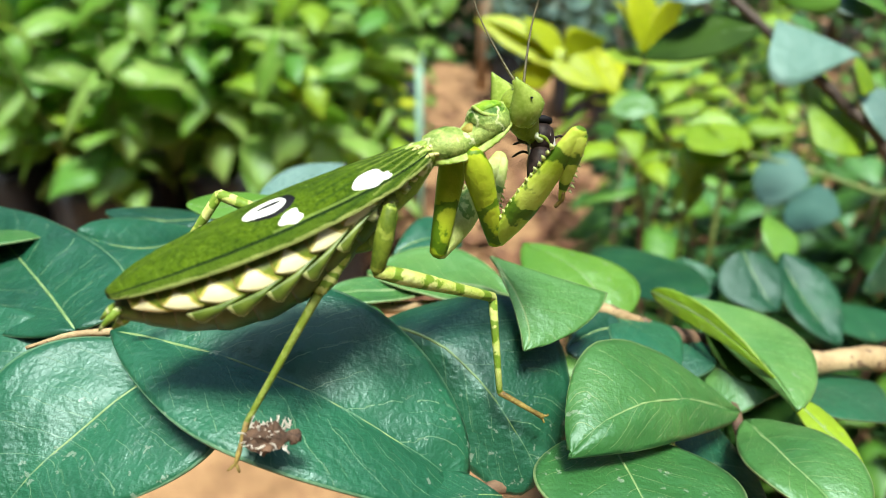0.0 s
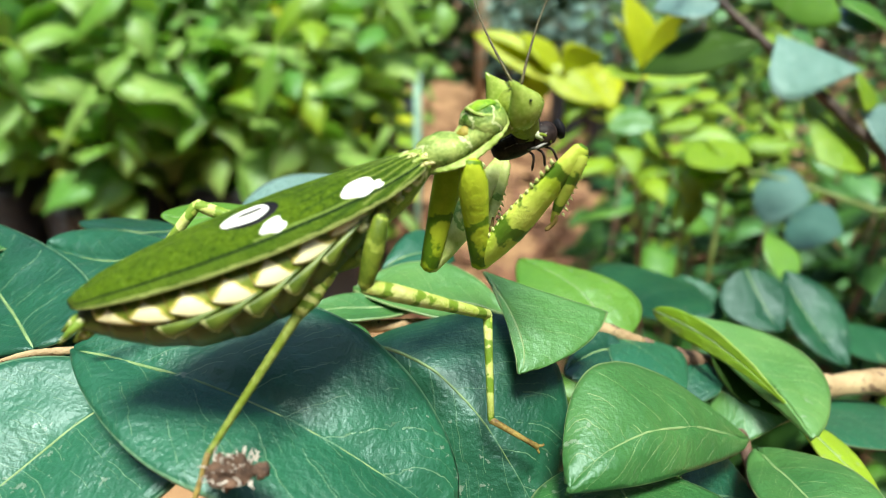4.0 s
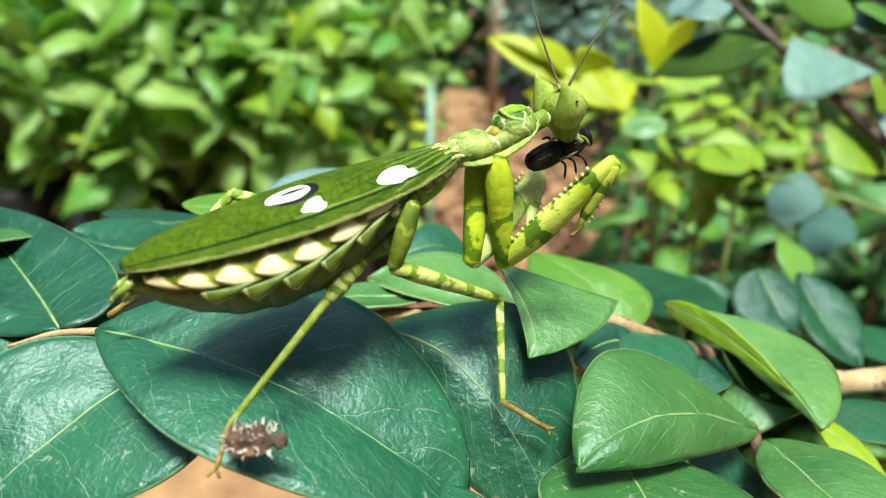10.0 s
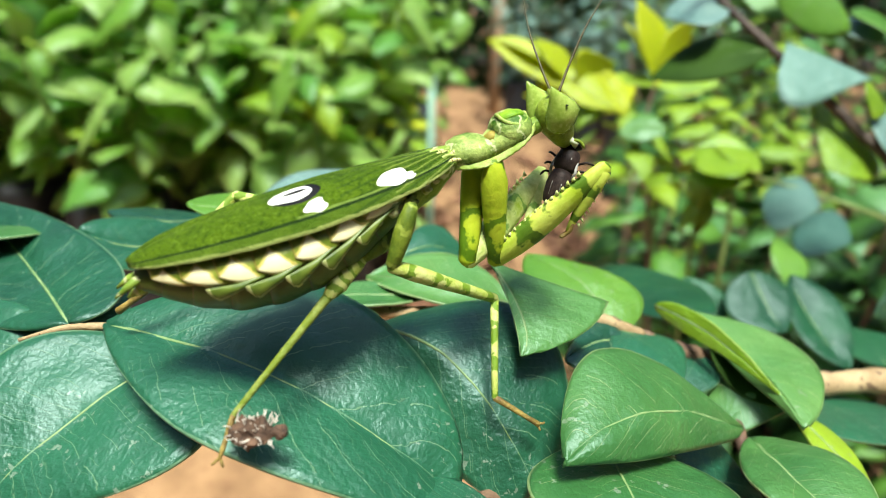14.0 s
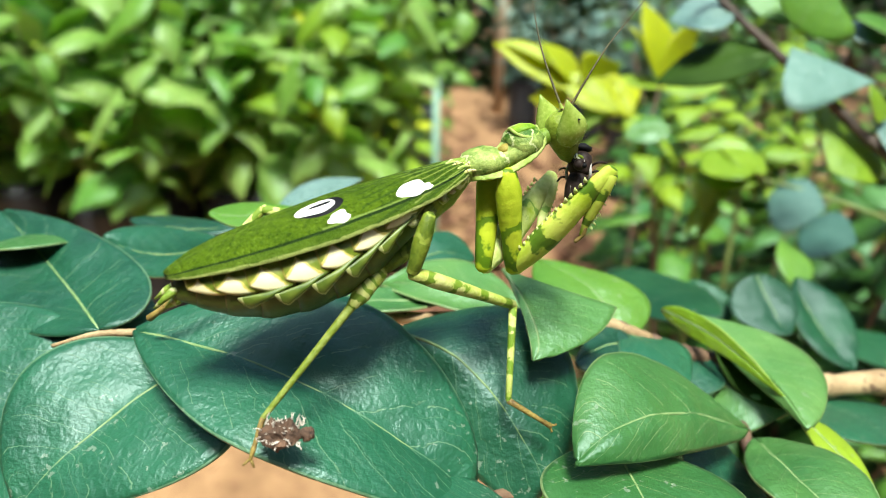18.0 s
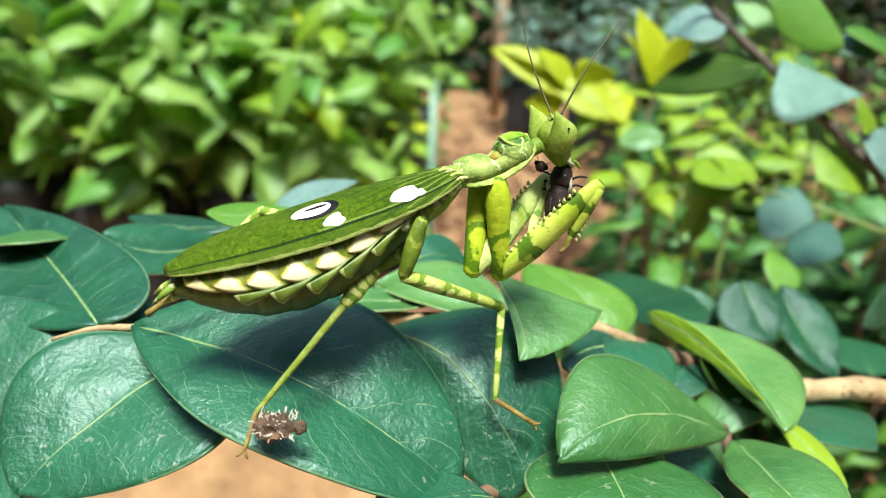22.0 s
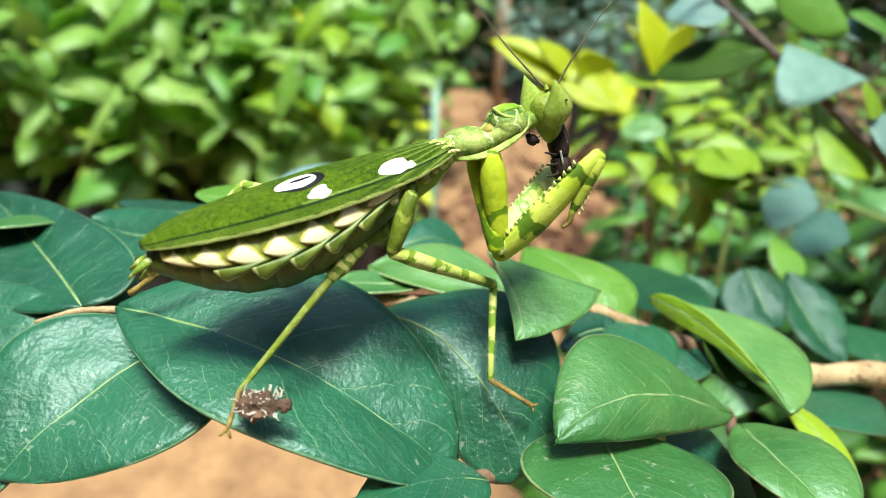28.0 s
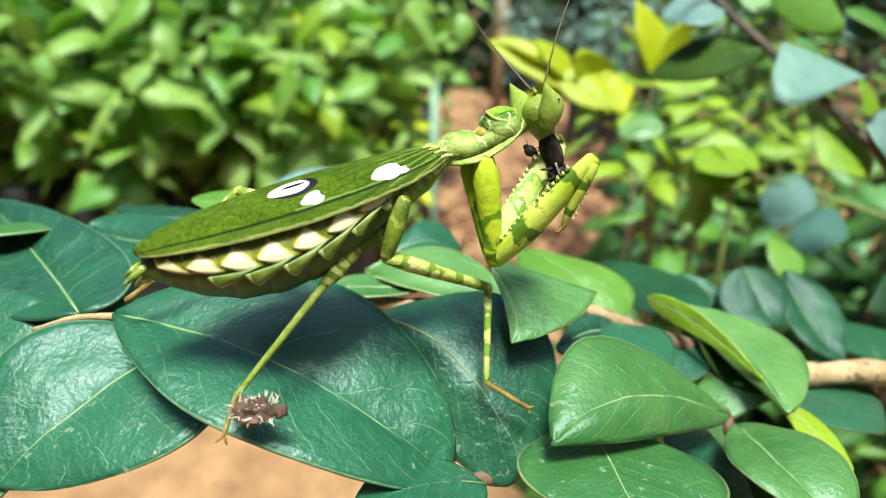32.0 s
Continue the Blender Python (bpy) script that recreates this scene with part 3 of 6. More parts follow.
    leaf((5.55, 27.25, 65.58), (7.01, 27.92, 67.10), (7.55, 28.57, 66.03), w2=.8, ex=1.35, mat=leaf_yellow)
    leaf((9.05, 28.71, 66.29), (8.19, 30.14, 69.72), (10.05, 30.60, 68.15), w2=.6, ex=1.3, mat=leaf_yellow)
    leaf((9.23, 28.77, 66.41), (11.12, 29.86, 68.90), (10.88, 30.26, 67.29), w2=.6, ex=1.4, mat=leaf_yellow)
    leaf((8.83, 28.86, 66.65), (7.65, 29.66, 68.62), (8.64, 29.93, 67.92), w2=.7, ex=1.4, mat=leaf_yellow)
    leaf((9.24, 28.57, 65.93), (6.89, 29.17, 66.19), (7.94, 29.30, 66.45), w2=.7, ex=1.2, mat=leaf_yellowgreen)
    leaf((9.11, 28.62, 66.05), (11.96, 28.79, 66.32), (10.42, 27.43, 65.75), w2=.8, ex=1.35, mat=leaf_yellow)
    leaf((5.81, 27.07, 65.12), (8.33, 28.54, 65.92), (7.06, 27.05, 65.02), w2=.8, ex=1.35, mat=leaf_yellow)
    leaf((9.56, 23.22, 63.53), (11.67, 23.37, 63.76), (10.86, 24.56, 64.06), w2=.7, ex=1.2, mat=leaf_yellowgreen)
    leaf((12.01, 23.24, 63.44), (10.56, 24.62, 64.20), (11.86, 24.62, 64.13), w2=.7, ex=1.2, mat=leaf_yellowgreen)
    leaf((4.80, 27.28, 65.69), (3.04, 27.23, 65.66), (3.81, 27.01, 65.10), w2=.8, ex=1.35, mat=leaf_yellow)


def twig(points, radii, mat, owner, name="twig", seg=10, bumps=0.06):
    inv = owner.matrix_basis.inverted()
    pts = curve_points([inv @ cm(*p) for p in points], 8)
    rs = []
    for i in range(len(pts)):
        q = i / (len(pts) - 1) * (len(radii) - 1)
        a = min(int(q), len(radii) - 2)
        r = radii[a] + (radii[a + 1] - radii[a]) * (q - a)
        rs.append(r * CM * (1 + bumps * math.sin(i * 2.3) + bumps * math.sin(i * 0.9 + 1)))
    return part(name, loft(name, pts, rs, mat, seg), owner)


shrub_leaves()
twig([(-4.4, 5.40, 66.33), (-3.91, 5.43, 66.47), (-3.55, 5.56, 66.43), (-2.49, 5.96, 66.29), (-1.23, 6.47, 66.13), (-0.08, 6.78, 66.04), (1.07, 7.06, 65.88), (2.13, 7.24, 65.72), (2.75, 7.34, 65.42)],
     [.02, .034, .042, .055, .065, .075, .085, .09, .1], bark_tan, shrub)
twig([(2.75, 7.34, 65.42), (3.56, 7.62, 65.00), (4.42, 7.93, 64.66)], [.1, .13, .15], bark_brown, shrub)
twig([(4.42, 7.93, 64.66), (5.84, 8.10, 64.21), (7.60, 8.47, 63.98), (12, 9.2, 62.5), (16, 11, 50), (14, 14, 20), (13, 15, -1)], [.15, .19, .2, .25, .4, .6, .7], bark_tan, shrub)
twig([(4.16, 7.82, 64.68), (4.03, 7.00, 64.55), (3.84, 6.25, 64.58), (3.70, 5.68, 64.26), (3.4, 5.4, 62.5)], [.09, .08, .07, .07, .06], bark_brown, shrub)
twig([(-0.8, 4.2, 65.1), (-0.00, 4.42, 65.07), (0.48, 4.73, 65.01), (1.09, 5.23, 64.87), (2.7, 7.3, 65.4)], [.06, .07, .08, .08, .08], bark_brown, shrub)
twig([(6.4, 17.6, 71.5), (7.41, 19.44, 70.12), (8.01, 19.16, 69.43), (9.00, 18.22, 68.42), (10.26, 17.44, 67.29), (11.11, 16.90, 66.46), (12.25, 16.16, 65.16), (15, 15, 60), (14, 14.6, 30)], [.08, .1, .11, .13, .14, .15, .16, .2, .4], bark_dark, shrub)
twig([(9.11, 28.62, 66.05), (8.41, 27.19, 62.69), (9.00, 26.00, 59.83), (11, 24, 40)], [.06, .08, .1, .15], bark_brown, shrub)
twig([(11.71, 23.5, 63.31), (13.83, 22.5, 62.92), (16.13, 21.5, 62.28), (19.72, 20.5, 61.15), (24, 22, 30)], [.05, .07, .08, .1, .14], stem_green, shrub)


# ---- background plants ----
def leaf_variants(name, length, width, mat, n=4, fold=-14, droop=-0.12, nu=8, nv=5):
    out = []
    for i in range(n):
        r = random.Random(i + len(name))
        out.append(leaf_blade(name, Vector((0, 0, 0)), Vector((length, 0, -0.12 * length)), Vector((0, 1, 0)), Vector((0.12, 0, 1)).normalized(),
                              width * r.uniform(.42, .56), width * r.uniform(.42, .56), fold + r.uniform(-8, 8), fold + r.uniform(-8, 8), -droop * r.uniform(.6, 1.4), 0.38, mat, nu, nv, 0.0005, 0.14, i, ex=1.25))
    return out


def leafy_stem(owner, foot, head, count, meshes, rnd, size=(0.55, 1.2), start=0.25, stem_mat=None, r0=0.004, curl=0.03, lean=(10, 50), joined=False):
    """A stem from foot to head (in the owner's space) with leaves all round it."""
    foot, head = Vector(foot), Vector(head)
    mid = (foot + head) / 2 + Vector((rnd.uniform(-curl, curl), rnd.uniform(-curl, curl), 0))
    pts = curve_points([foot, mid, head], 5)
    part("stem", loft("stem", pts, [r0 * (1 - 0.7 * i / (len(pts) - 1)) for i in range(len(pts))], stem_mat, 6), owner)
    ang = rnd.uniform(0, 360)
    places = []
    for i in range(count):
        q = start + (1 - start) * (i + rnd.uniform(0, .6)) / count
        f = min(q, 0.999) * (len(pts) - 1)
        a = int(f)
        p = pts[a].lerp(pts[a + 1], f - a)
        ang += 137 + rnd.uniform(-25, 25)
        m = Matrix.Translation(p) @ pose(0, 0, 0, rnd.uniform(-25, 25), 0, ang) @ pose(0.012, 0, 0, 0, rnd.uniform(*lean) - 10, 0)
        m = m @ Matrix.Scale(rnd.uniform(*size), 4)
        if joined:
            places.append(m)
        else:
            part("leaf", rnd.choice(meshes), owner, m=m)
    if joined:
        part("foliage", joined_leaves(places, meshes, rnd), owner)


def grow_bag_mesh(r, h):
    rnd = random.Random(3)
    verts, faces = [], []
    rows = [(0, .92), (.04, 1), (.3, 1.03), (.6, 1.0), (.9, .98), (1.0, .95), (1.0, .9), (.86, .9), (.86, 0.02)]
    seg = 24
    for k, (z, q) in enumerate(rows):
        for s in range(seg):
            a = 2 * math.pi * s / seg
            wob = 1 + 0.03 * math.sin(3 * a + k) + 0.025 * math.sin(7 * a + 2 * k)
            verts.append((r * q * wob * math.cos(a), r * q * wob * math.sin(a), h * z))
    for k in range(len(rows) - 1):
        for s in range(seg):
            s2 = (s + 1) % seg
            faces.append((k * seg + s, k * seg + s2, (k + 1) * seg + s2, (k + 1) * seg + s))
    faces.append(tuple(range(seg - 1, -1, -1)))
    return to_object("grow_bag", verts, faces, black_plastic)


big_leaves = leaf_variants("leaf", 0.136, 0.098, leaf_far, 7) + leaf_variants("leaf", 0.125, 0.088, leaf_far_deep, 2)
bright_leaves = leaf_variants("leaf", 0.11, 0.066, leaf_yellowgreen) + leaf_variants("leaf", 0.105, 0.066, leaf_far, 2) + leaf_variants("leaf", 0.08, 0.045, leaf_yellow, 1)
small_leaves = leaf_variants("leaf", 0.052, 0.036, leaf_mid)
small_light = leaf_variants("leaf", 0.058, 0.040, leaf_light)
small_yellow = leaf_variants("leaf", 0.056, 0.034, leaf_yellowgreen)
small_dark = leaf_variants("leaf", 0.058, 0.040, leaf_bush)
bag = grow_bag_mesh(0.1, 0.33)


def joined_leaves(places, meshes, rnd):
    """One mesh of many leaves, for a plant that stands far back."""
    verts, faces, uvs = [], [], []
    source = rnd.choice(meshes)
    for m in places:
        b0 = len(verts)
        verts += [m @ v.co for v in source.vertices]
        layer = source.uv_layers[0].data
        at = {}
        for loop in source.loops:
            at[loop.vertex_index] = tuple(layer[loop.index].uv)
        uvs += [at.get(i, (0, 0)) for i in range(len(source.vertices))]
        faces += [tuple(b0 + i for i in p.vertices) for p in source.polygons]
    return to_object("foliage", verts, faces, source.materials[0], uvs)


def potted_shrub(x, y, seed, height=0.55, leaves=70, bright=0.25, joined=False):
    rnd = random.Random(seed)
    ob = thing("potted_shrub", (x, y, 0), "leafy green nursery shrub growing in a black plastic bag", "plant", "nursery plants in bags")
    part("grow_bag", bag, ob, "wrinkled black plastic grow bag")
    stems = 7
    for i in range(stems):
        a = 2 * math.pi * i / stems + rnd.uniform(-.4, .4)
        d = rnd.uniform(.07, .22)
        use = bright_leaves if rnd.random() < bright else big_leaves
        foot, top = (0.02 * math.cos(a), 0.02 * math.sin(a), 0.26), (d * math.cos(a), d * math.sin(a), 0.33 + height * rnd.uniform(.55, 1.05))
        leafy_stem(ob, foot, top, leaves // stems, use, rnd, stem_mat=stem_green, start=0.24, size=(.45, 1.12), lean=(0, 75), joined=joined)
    return ob


k = 0
for row, (y, n, x0, dx) in enumerate([(1.18, 5, -1.12, 0.215), (1.42, 5, -1.22, 0.235), (1.75, 6, -1.42, 0.24), (2.15, 7, -1.78, 0.26)]):
    for i in range(n):
        k += 1
        potted_shrub(x0 + dx * i + 0.05 * math.sin(k * 5), y + 0.05 * math.cos(k * 3), k, 0.44 + 0.10 * row + 0.07 * math.sin(k), (105, 91, 119, 126)[row], 0.06 + 0.13 * i * (i > 1), row > 1)


def branch_shrub(x, y, z, seed, stems, leaves, spread, height, meshes):
    rnd = random.Random(seed)
    ob = thing("shrub", (x, y, 0), "dense shrub with small rounded green leaves", "shrub", "shrubs beside the path")
    for i in range(stems):
        a = rnd.uniform(0, 2 * math.pi)
        d = spread * rnd.uniform(.3, 1)
        leafy_stem(ob, (0.04 * math.cos(a), 0.04 * math.sin(a), 0), (d * math.cos(a), d * math.sin(a), z + height * rnd.uniform(-.5, .5)), leaves, rnd.choice(meshes), rnd, stem_mat=bark_brown, start=0.35, r0=0.003, curl=0.06, size=(.42, 1.0))
    return ob


near_mix = [small_dark, small_dark, small_leaves, small_light]
mixed = [small_leaves, small_yellow, small_yellow, small_light, small_light]
for i, (x, y, z) in enumerate([(0.26, 0.42, .50), (0.23, 0.44, .47), (0.29, 0.56, .50), (0.38, 0.52, .54), (0.30, 0.66, .46), (0.50, 0.70, .6), (0.40, 0.88, .52), (0.60, 0.92, .62), (0.82, 0.85, .64), (0.48, 1.15, .60), (0.75, 1.2, .68), (1.0, 1.3, .7), (0.62, 1.55, .68), (0.95, 1.75, .75), (0.52, 1.45, .58), (0.75, 2.0, .7)]):
    branch_shrub(x, y, z, 40 + i, 11, 24, 0.17, 0.3, near_mix if y < .8 or x > .6 else mixed)

# ---- bright shrub behind the branch ----
bright_shrub = thing("bright_shrub", (0, 0, 0), "shrub with bright yellow-green young leaves", "shrub")
young = random.Random(31)
for foot, head_at in (((0.095, 0.270, 0.615), (0.075, 0.290, 0.659)), ((0.110, 0.260, 0.618), (0.111, 0.300, 0.656)), ((0.120, 0.250, 0.618), (0.129, 0.270, 0.653))):
    leafy_stem(bright_shrub, foot, head_at, 15, small_yellow if young.random() < 0.7 else small_light, young, size=(.32, .5), start=0.0, stem_mat=stem_green, r0=0.0012, curl=0.01, lean=(0, 60))
    low = Vector(foot)
    part("stem", loft("stem", curve_points([(low.x + 0.02, low.y + 0.02, 0), (low.x + 0.01, low.y + 0.01, low.z * 0.6), foot], 5), [0.0016, 0.0015, 0.0015, 0.0014, 0.0014, 0.0013, 0.0013, 0.0012, 0.0012, 0.0012, 0.0012], stem_green, 6), bright_shrub)


for i, (x, y, z) in enumerate([(-0.22, 1.50, .42), (-0.34, 1.36, .42), (-0.29, 1.72, .50), (-0.18, 1.85, .42), (-0.24, 2.40, .45), (-0.40, 1.62, .50)]):
    branch_shrub(x, y, z + 0.08, 70 + i, 13, 20, 0.13, 0.3, [bright_leaves, small_yellow, small_light])


# ---- the path's far end ----
def hedge_mesh(x0, x1, y0, y1, z0, z1, count, size, mat, seed):
    rnd = random.Random(seed)
    verts, faces, uvs = [], [], []
    for i in range(count):
        c = Vector((rnd.uniform(x0, x1), rnd.uniform(y0, y1), z0 + (z1 - z0) * rnd.random()))
        q = Euler((rnd.uniform(-.9, .9), rnd.uniform(-.3, 1.0), rnd.uniform(0, 6.28))).to_matrix()
        s = size * rnd.uniform(.6, 1.4)
        shape = [(0, 0, 0), (.3, .22, .05), (.65, .2, .05), (1, 0, -.12), (.65, -.2, .05), (.3, -.22, .05), (.32, 0, -.02), (.65, 0, -.03)]
        b = len(verts)
        verts += [c + q @ (Vector(p) * s) for p in shape]
        uvs += [(p[0], p[1] * 2 + .5) for p in shape]
        faces += [(b, b + 6, b + 1), (b + 1, b + 6, b + 7, b + 2), (b + 2, b + 7, b + 3), (b, b + 5, b + 6), (b + 5, b + 4, b + 7, b + 6), (b + 4, b + 3, b + 7)]
    return to_object("foliage", verts, faces, mat, uvs)


def tree(x, y, h, seed):
    rnd = random.Random(seed)
    ob = thing("tree", (x, y, 0), "dark leafy tree around the nursery path, unseen ones added to block sky", "tree", "trees behind the path")
    pts = [Vector((0, 0, -0.05)), Vector((rnd.uniform(-.1, .1), 0, h * .4)), Vector((rnd.uniform(-.2, .2), 0, h))]
    part("trunk", loft("trunk", curve_points(pts, 5), [.07 - .005 * i for i in range(11)], bark_brown, 8), ob)
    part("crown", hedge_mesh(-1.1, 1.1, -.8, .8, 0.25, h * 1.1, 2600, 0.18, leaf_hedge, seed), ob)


# far row, its unseen tops raised to block low sky sheen on the leaves
for i in range(9):
    tree(-6 + 1.6 * i, 5.9 + 0.8 * math.sin(i * 2.1), 4.0 + .4 * math.cos(i * 3), 70 + i)

# unseen trees behind and beside the camera, added to cut the sky's fill light
for i in range(7):
    tree(-4.2 + 1.4 * i, -2.7 + 0.3 * math.sin(i * 1.7), 3.3 + .3 * math.cos(i * 2), 90 + i)
for i in range(3):
    tree(-3.9, -1.6 + 2.2 * i, 3.3, 100 + i)
    tree(3.9, -1.4 + 2.2 * i, 3.3, 110 + i)

for x, y, z, n in ((-0.75, 4.9, 1.0, 1500), (0.0, 5.15, 0.9, 1300), (0.75, 4.7, 1.0, 1500), (1.6, 4.3, 1.0, 1500), (-1.7, 4.4, 1.0, 1500)):
    hedge = thing("bush", (x, y, 0), "dark dense bush closing the end of the path", "bush", "dark bushes behind the path")
    part("trunk", loft("trunk", [(0, 0, -0.02), (0.02, 0, .3), (0, 0, .7)], [.02, .018, .01], bark_brown, 8), hedge)
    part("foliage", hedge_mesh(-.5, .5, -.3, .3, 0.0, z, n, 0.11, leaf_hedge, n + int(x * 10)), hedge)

narrow = leaf_variants("leaf", 0.11, 0.030, leaf_blue, 4)
for i, (x, y, h) in enumerate([(0.34, 3.36, .60), (0.62, 3.05, .75), (0.80, 3.25, .85), (0.98, 2.8, .8), (0.70, 2.55, .7)]):
    rnd = random.Random(200 + i)
    ob = thing("pale_shrub", (x, y, 0), "pale bluish green shrub with narrow leaves in a black pot", "plant", "pale plants in pots")
    part("grow_bag", bag, ob, "black plastic pot", m=Matrix.Scale(0.82, 4))
    for k in range(6):
        a = k * 1.05 + rnd.uniform(-.3, .3)
        d = rnd.uniform(.08, .22)
        leafy_stem(ob, (0, 0, 0.2), (d * math.cos(a), d * math.sin(a), .26 + (h - .2) * rnd.uniform(.6, 1.1)), 22, narrow, rnd, stem_mat=stem_green, start=.2, lean=(-20, 50), size=(.6, 1.2), joined=True)

dead = leaf_variants("dry_leaf", 0.07, 0.04, litter, 3, 24)
scatter = random.Random(9)
fallen = [Matrix.Translation((scatter.uniform(-0.15, 1.1), scatter.uniform(1.2, 1.2 + 3.6 * scatter.random()), 0.016)) @ pose(0, 0, 0, scatter.uniform(-25, 25), scatter.uniform(-20, 20), scatter.uniform(0, 360)) @ Matrix.Scale(scatter.uniform(.5, 1.3), 4) for i in range(900)]
ob = new("fallen_leaves", joined_leaves(fallen, dead, scatter))
tagged(ob, "dry brown leaves scattered over the earth path", "dry leaves", kind="stuff")

post = thing("wooden_post", (0.234, 3.82, 0), "weathered brown wooden post standing beside the path", "post")
part("shaft", loft("shaft", [(0, 0, -0.05), (0.004, 0, .5), (0, .005, 1.0), (.006, 0, 1.6)], [.045, .043, .044, .041], post_wood, 10), post)
pole = thing("thin_pole", (-0.0543, 1.4, 0), "thin pale green painted pole set in the earth", "pole")
part("shaft", loft("shaft", [(0, 0, -0.03), (0, 0, .2), (.001, 0, 0.519)], [.0085, .0085, .0085], pole_paint, 10), pole)



# ---- the mantis ----
def green_material(name, a, b_col, band=None, bands=6.0, rough=0.5, scale=560, edge=None, depth=0.0003, share=0.45):
    """Chitin in two greens, with darker bands along the part where asked for, and a paler ventral edge."""
    m, nt, b = material(name)
    n1, n2 = grain(nt, scale, 4), grain(nt, scale * 6, 3, 0.6)
    col = ramp(nt, calc(nt, "ADD", calc(nt, "MULTIPLY", n1, 0.7), calc(nt, "MULTIPLY", n2, 0.3)), [(0.38, a), (0.62, b_col)])
    if band:
        uv = nt.nodes.new("ShaderNodeUVMap")
        sep = nt.nodes.new("ShaderNodeSeparateXYZ")
        nt.links.new(uv.outputs[0], sep.inputs[0])
        wob = calc(nt, "ADD", calc(nt, "MULTIPLY", sep.outputs[0], bands), calc(nt, "MULTIPLY", n1, 1.9))
        f = calc(nt, "FRACT", wob)
        f = calc(nt, "MULTIPLY", calc(nt, "MINIMUM", calc(nt, "MULTIPLY", f, 16.0), calc(nt, "MULTIPLY", calc(nt, "SUBTRACT", share + 0.05, f), 16.0)), 0.9)
        f = calc(nt, "MINIMUM", calc(nt, "MAXIMUM", f, 0.0), 0.9)
        col = blend(nt, f, col, band)
    nt.links.new(col, b.inputs["Base Color"])
    nt.links.new(calc(nt, "ADD", calc(nt, "MULTIPLY", n2, 0.2), rough - 0.1), b.inputs["Roughness"])
    b.inputs["Specular IOR Level"].default_value = 0.22
    b.inputs["Subsurface Weight"].default_value = 0.05
    b.inputs["Subsurface Radius"].default_value = (0.0006, 0.0010, 0.0002)
    b.inputs["Subsurface Scale"].default_value = 0.5
    relief(nt, calc(nt, "ADD", n1, calc(nt, "MULTIPLY", n2, 0.7)), 0.5, depth, b)
    return m


def wing_material():
    """Forewing: granular green field, dark crease, paler costal field with a cream rim, fine lengthwise veins."""
    m, nt, b = material("wing_green")
    uv = nt.nodes.new("ShaderNodeUVMap")
    sep = nt.nodes.new("ShaderNodeSeparateXYZ")
    nt.links.new(uv.outputs[0], sep.inputs[0])
    u, v = sep.outputs[0], sep.outputs[1]
    n1, n2 = grain(nt, 420, 5, 0.65), grain(nt, 2600, 4, 0.75)
    pits = calc(nt, "GREATER_THAN", n2, 0.56)
    field = ramp(nt, n1, [(0.3, (0.054, 0.112, 0.002)), (0.7, (0.122, 0.208, 0.005))])
    field = blend(nt, calc(nt, "MULTIPLY", pits, 0.6), field, (0.02, 0.055, 0.001))
    field = blend(nt, calc(nt, "MULTIPLY", calc(nt, "LESS_THAN", n2, 0.40), 0.5), field, (0.22, 0.33, 0.03))
    costal = ramp(nt, n1, [(0.3, (0.055, 0.115, 0.004)), (0.7, (0.125, 0.205, 0.013))])
    col = blend(nt, calc(nt, "GREATER_THAN", v, 0.80), field, costal)
    near_base = calc(nt, "LESS_THAN", u, 0.36)
    wavy = calc(nt, "MULTIPLY", calc(nt, "SUBTRACT", n1, 0.5), 0.12)
    veins = calc(nt, "ABSOLUTE", calc(nt, "SUBTRACT", calc(nt, "FRACT", calc(nt, "MULTIPLY", calc(nt, "ADD", calc(nt, "ADD", v, wavy), calc(nt, "MULTIPLY", u, -1.1)), 6.0)), 0.5))
    vline = calc(nt, "MULTIPLY", calc(nt, "LESS_THAN", veins, 0.16), calc(nt, "MULTIPLY", near_base, 0.5))
    col = blend(nt, vline, col, (0.022, 0.065, 0.006))
    bright = calc(nt, "MULTIPLY", calc(nt, "GREATER_THAN", veins, 0.40), calc(nt, "MULTIPLY", calc(nt, "LESS_THAN", u, 0.20), 0.55))
    col = blend(nt, bright, col, (0.34, 0.42, 0.10))
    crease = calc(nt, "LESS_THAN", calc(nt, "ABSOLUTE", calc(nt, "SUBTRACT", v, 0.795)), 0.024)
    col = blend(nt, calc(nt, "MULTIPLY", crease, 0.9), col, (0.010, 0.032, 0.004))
    rail = calc(nt, "LESS_THAN", calc(nt, "ABSOLUTE", calc(nt, "SUBTRACT", v, 0.755)), 0.018)
    col = blend(nt, calc(nt, "MULTIPLY", rail, calc(nt, "LESS_THAN", u, 0.5)), col, (0.22, 0.32, 0.06))
    rim = calc(nt, "GREATER_THAN", calc(nt, "ADD", v, wavy), 0.95)
    col = blend(nt, calc(nt, "MULTIPLY", rim, 0.8), col, (0.40, 0.45, 0.13))
    nt.links.new(col, b.inputs["Base Color"])
    nt.links.new(calc(nt, "ADD", calc(nt, "MULTIPLY", n2, 0.25), 0.38), b.inputs["Roughness"])
    b.inputs["Specular IOR Level"].default_value = 0.2
    relief(nt, calc(nt, "ADD", calc(nt, "MULTIPLY", n2, 1.0), calc(nt, "MULTIPLY", calc(nt, "ADD", vline, crease), -0.9)), 1.0, 0.0007, b)
    return m


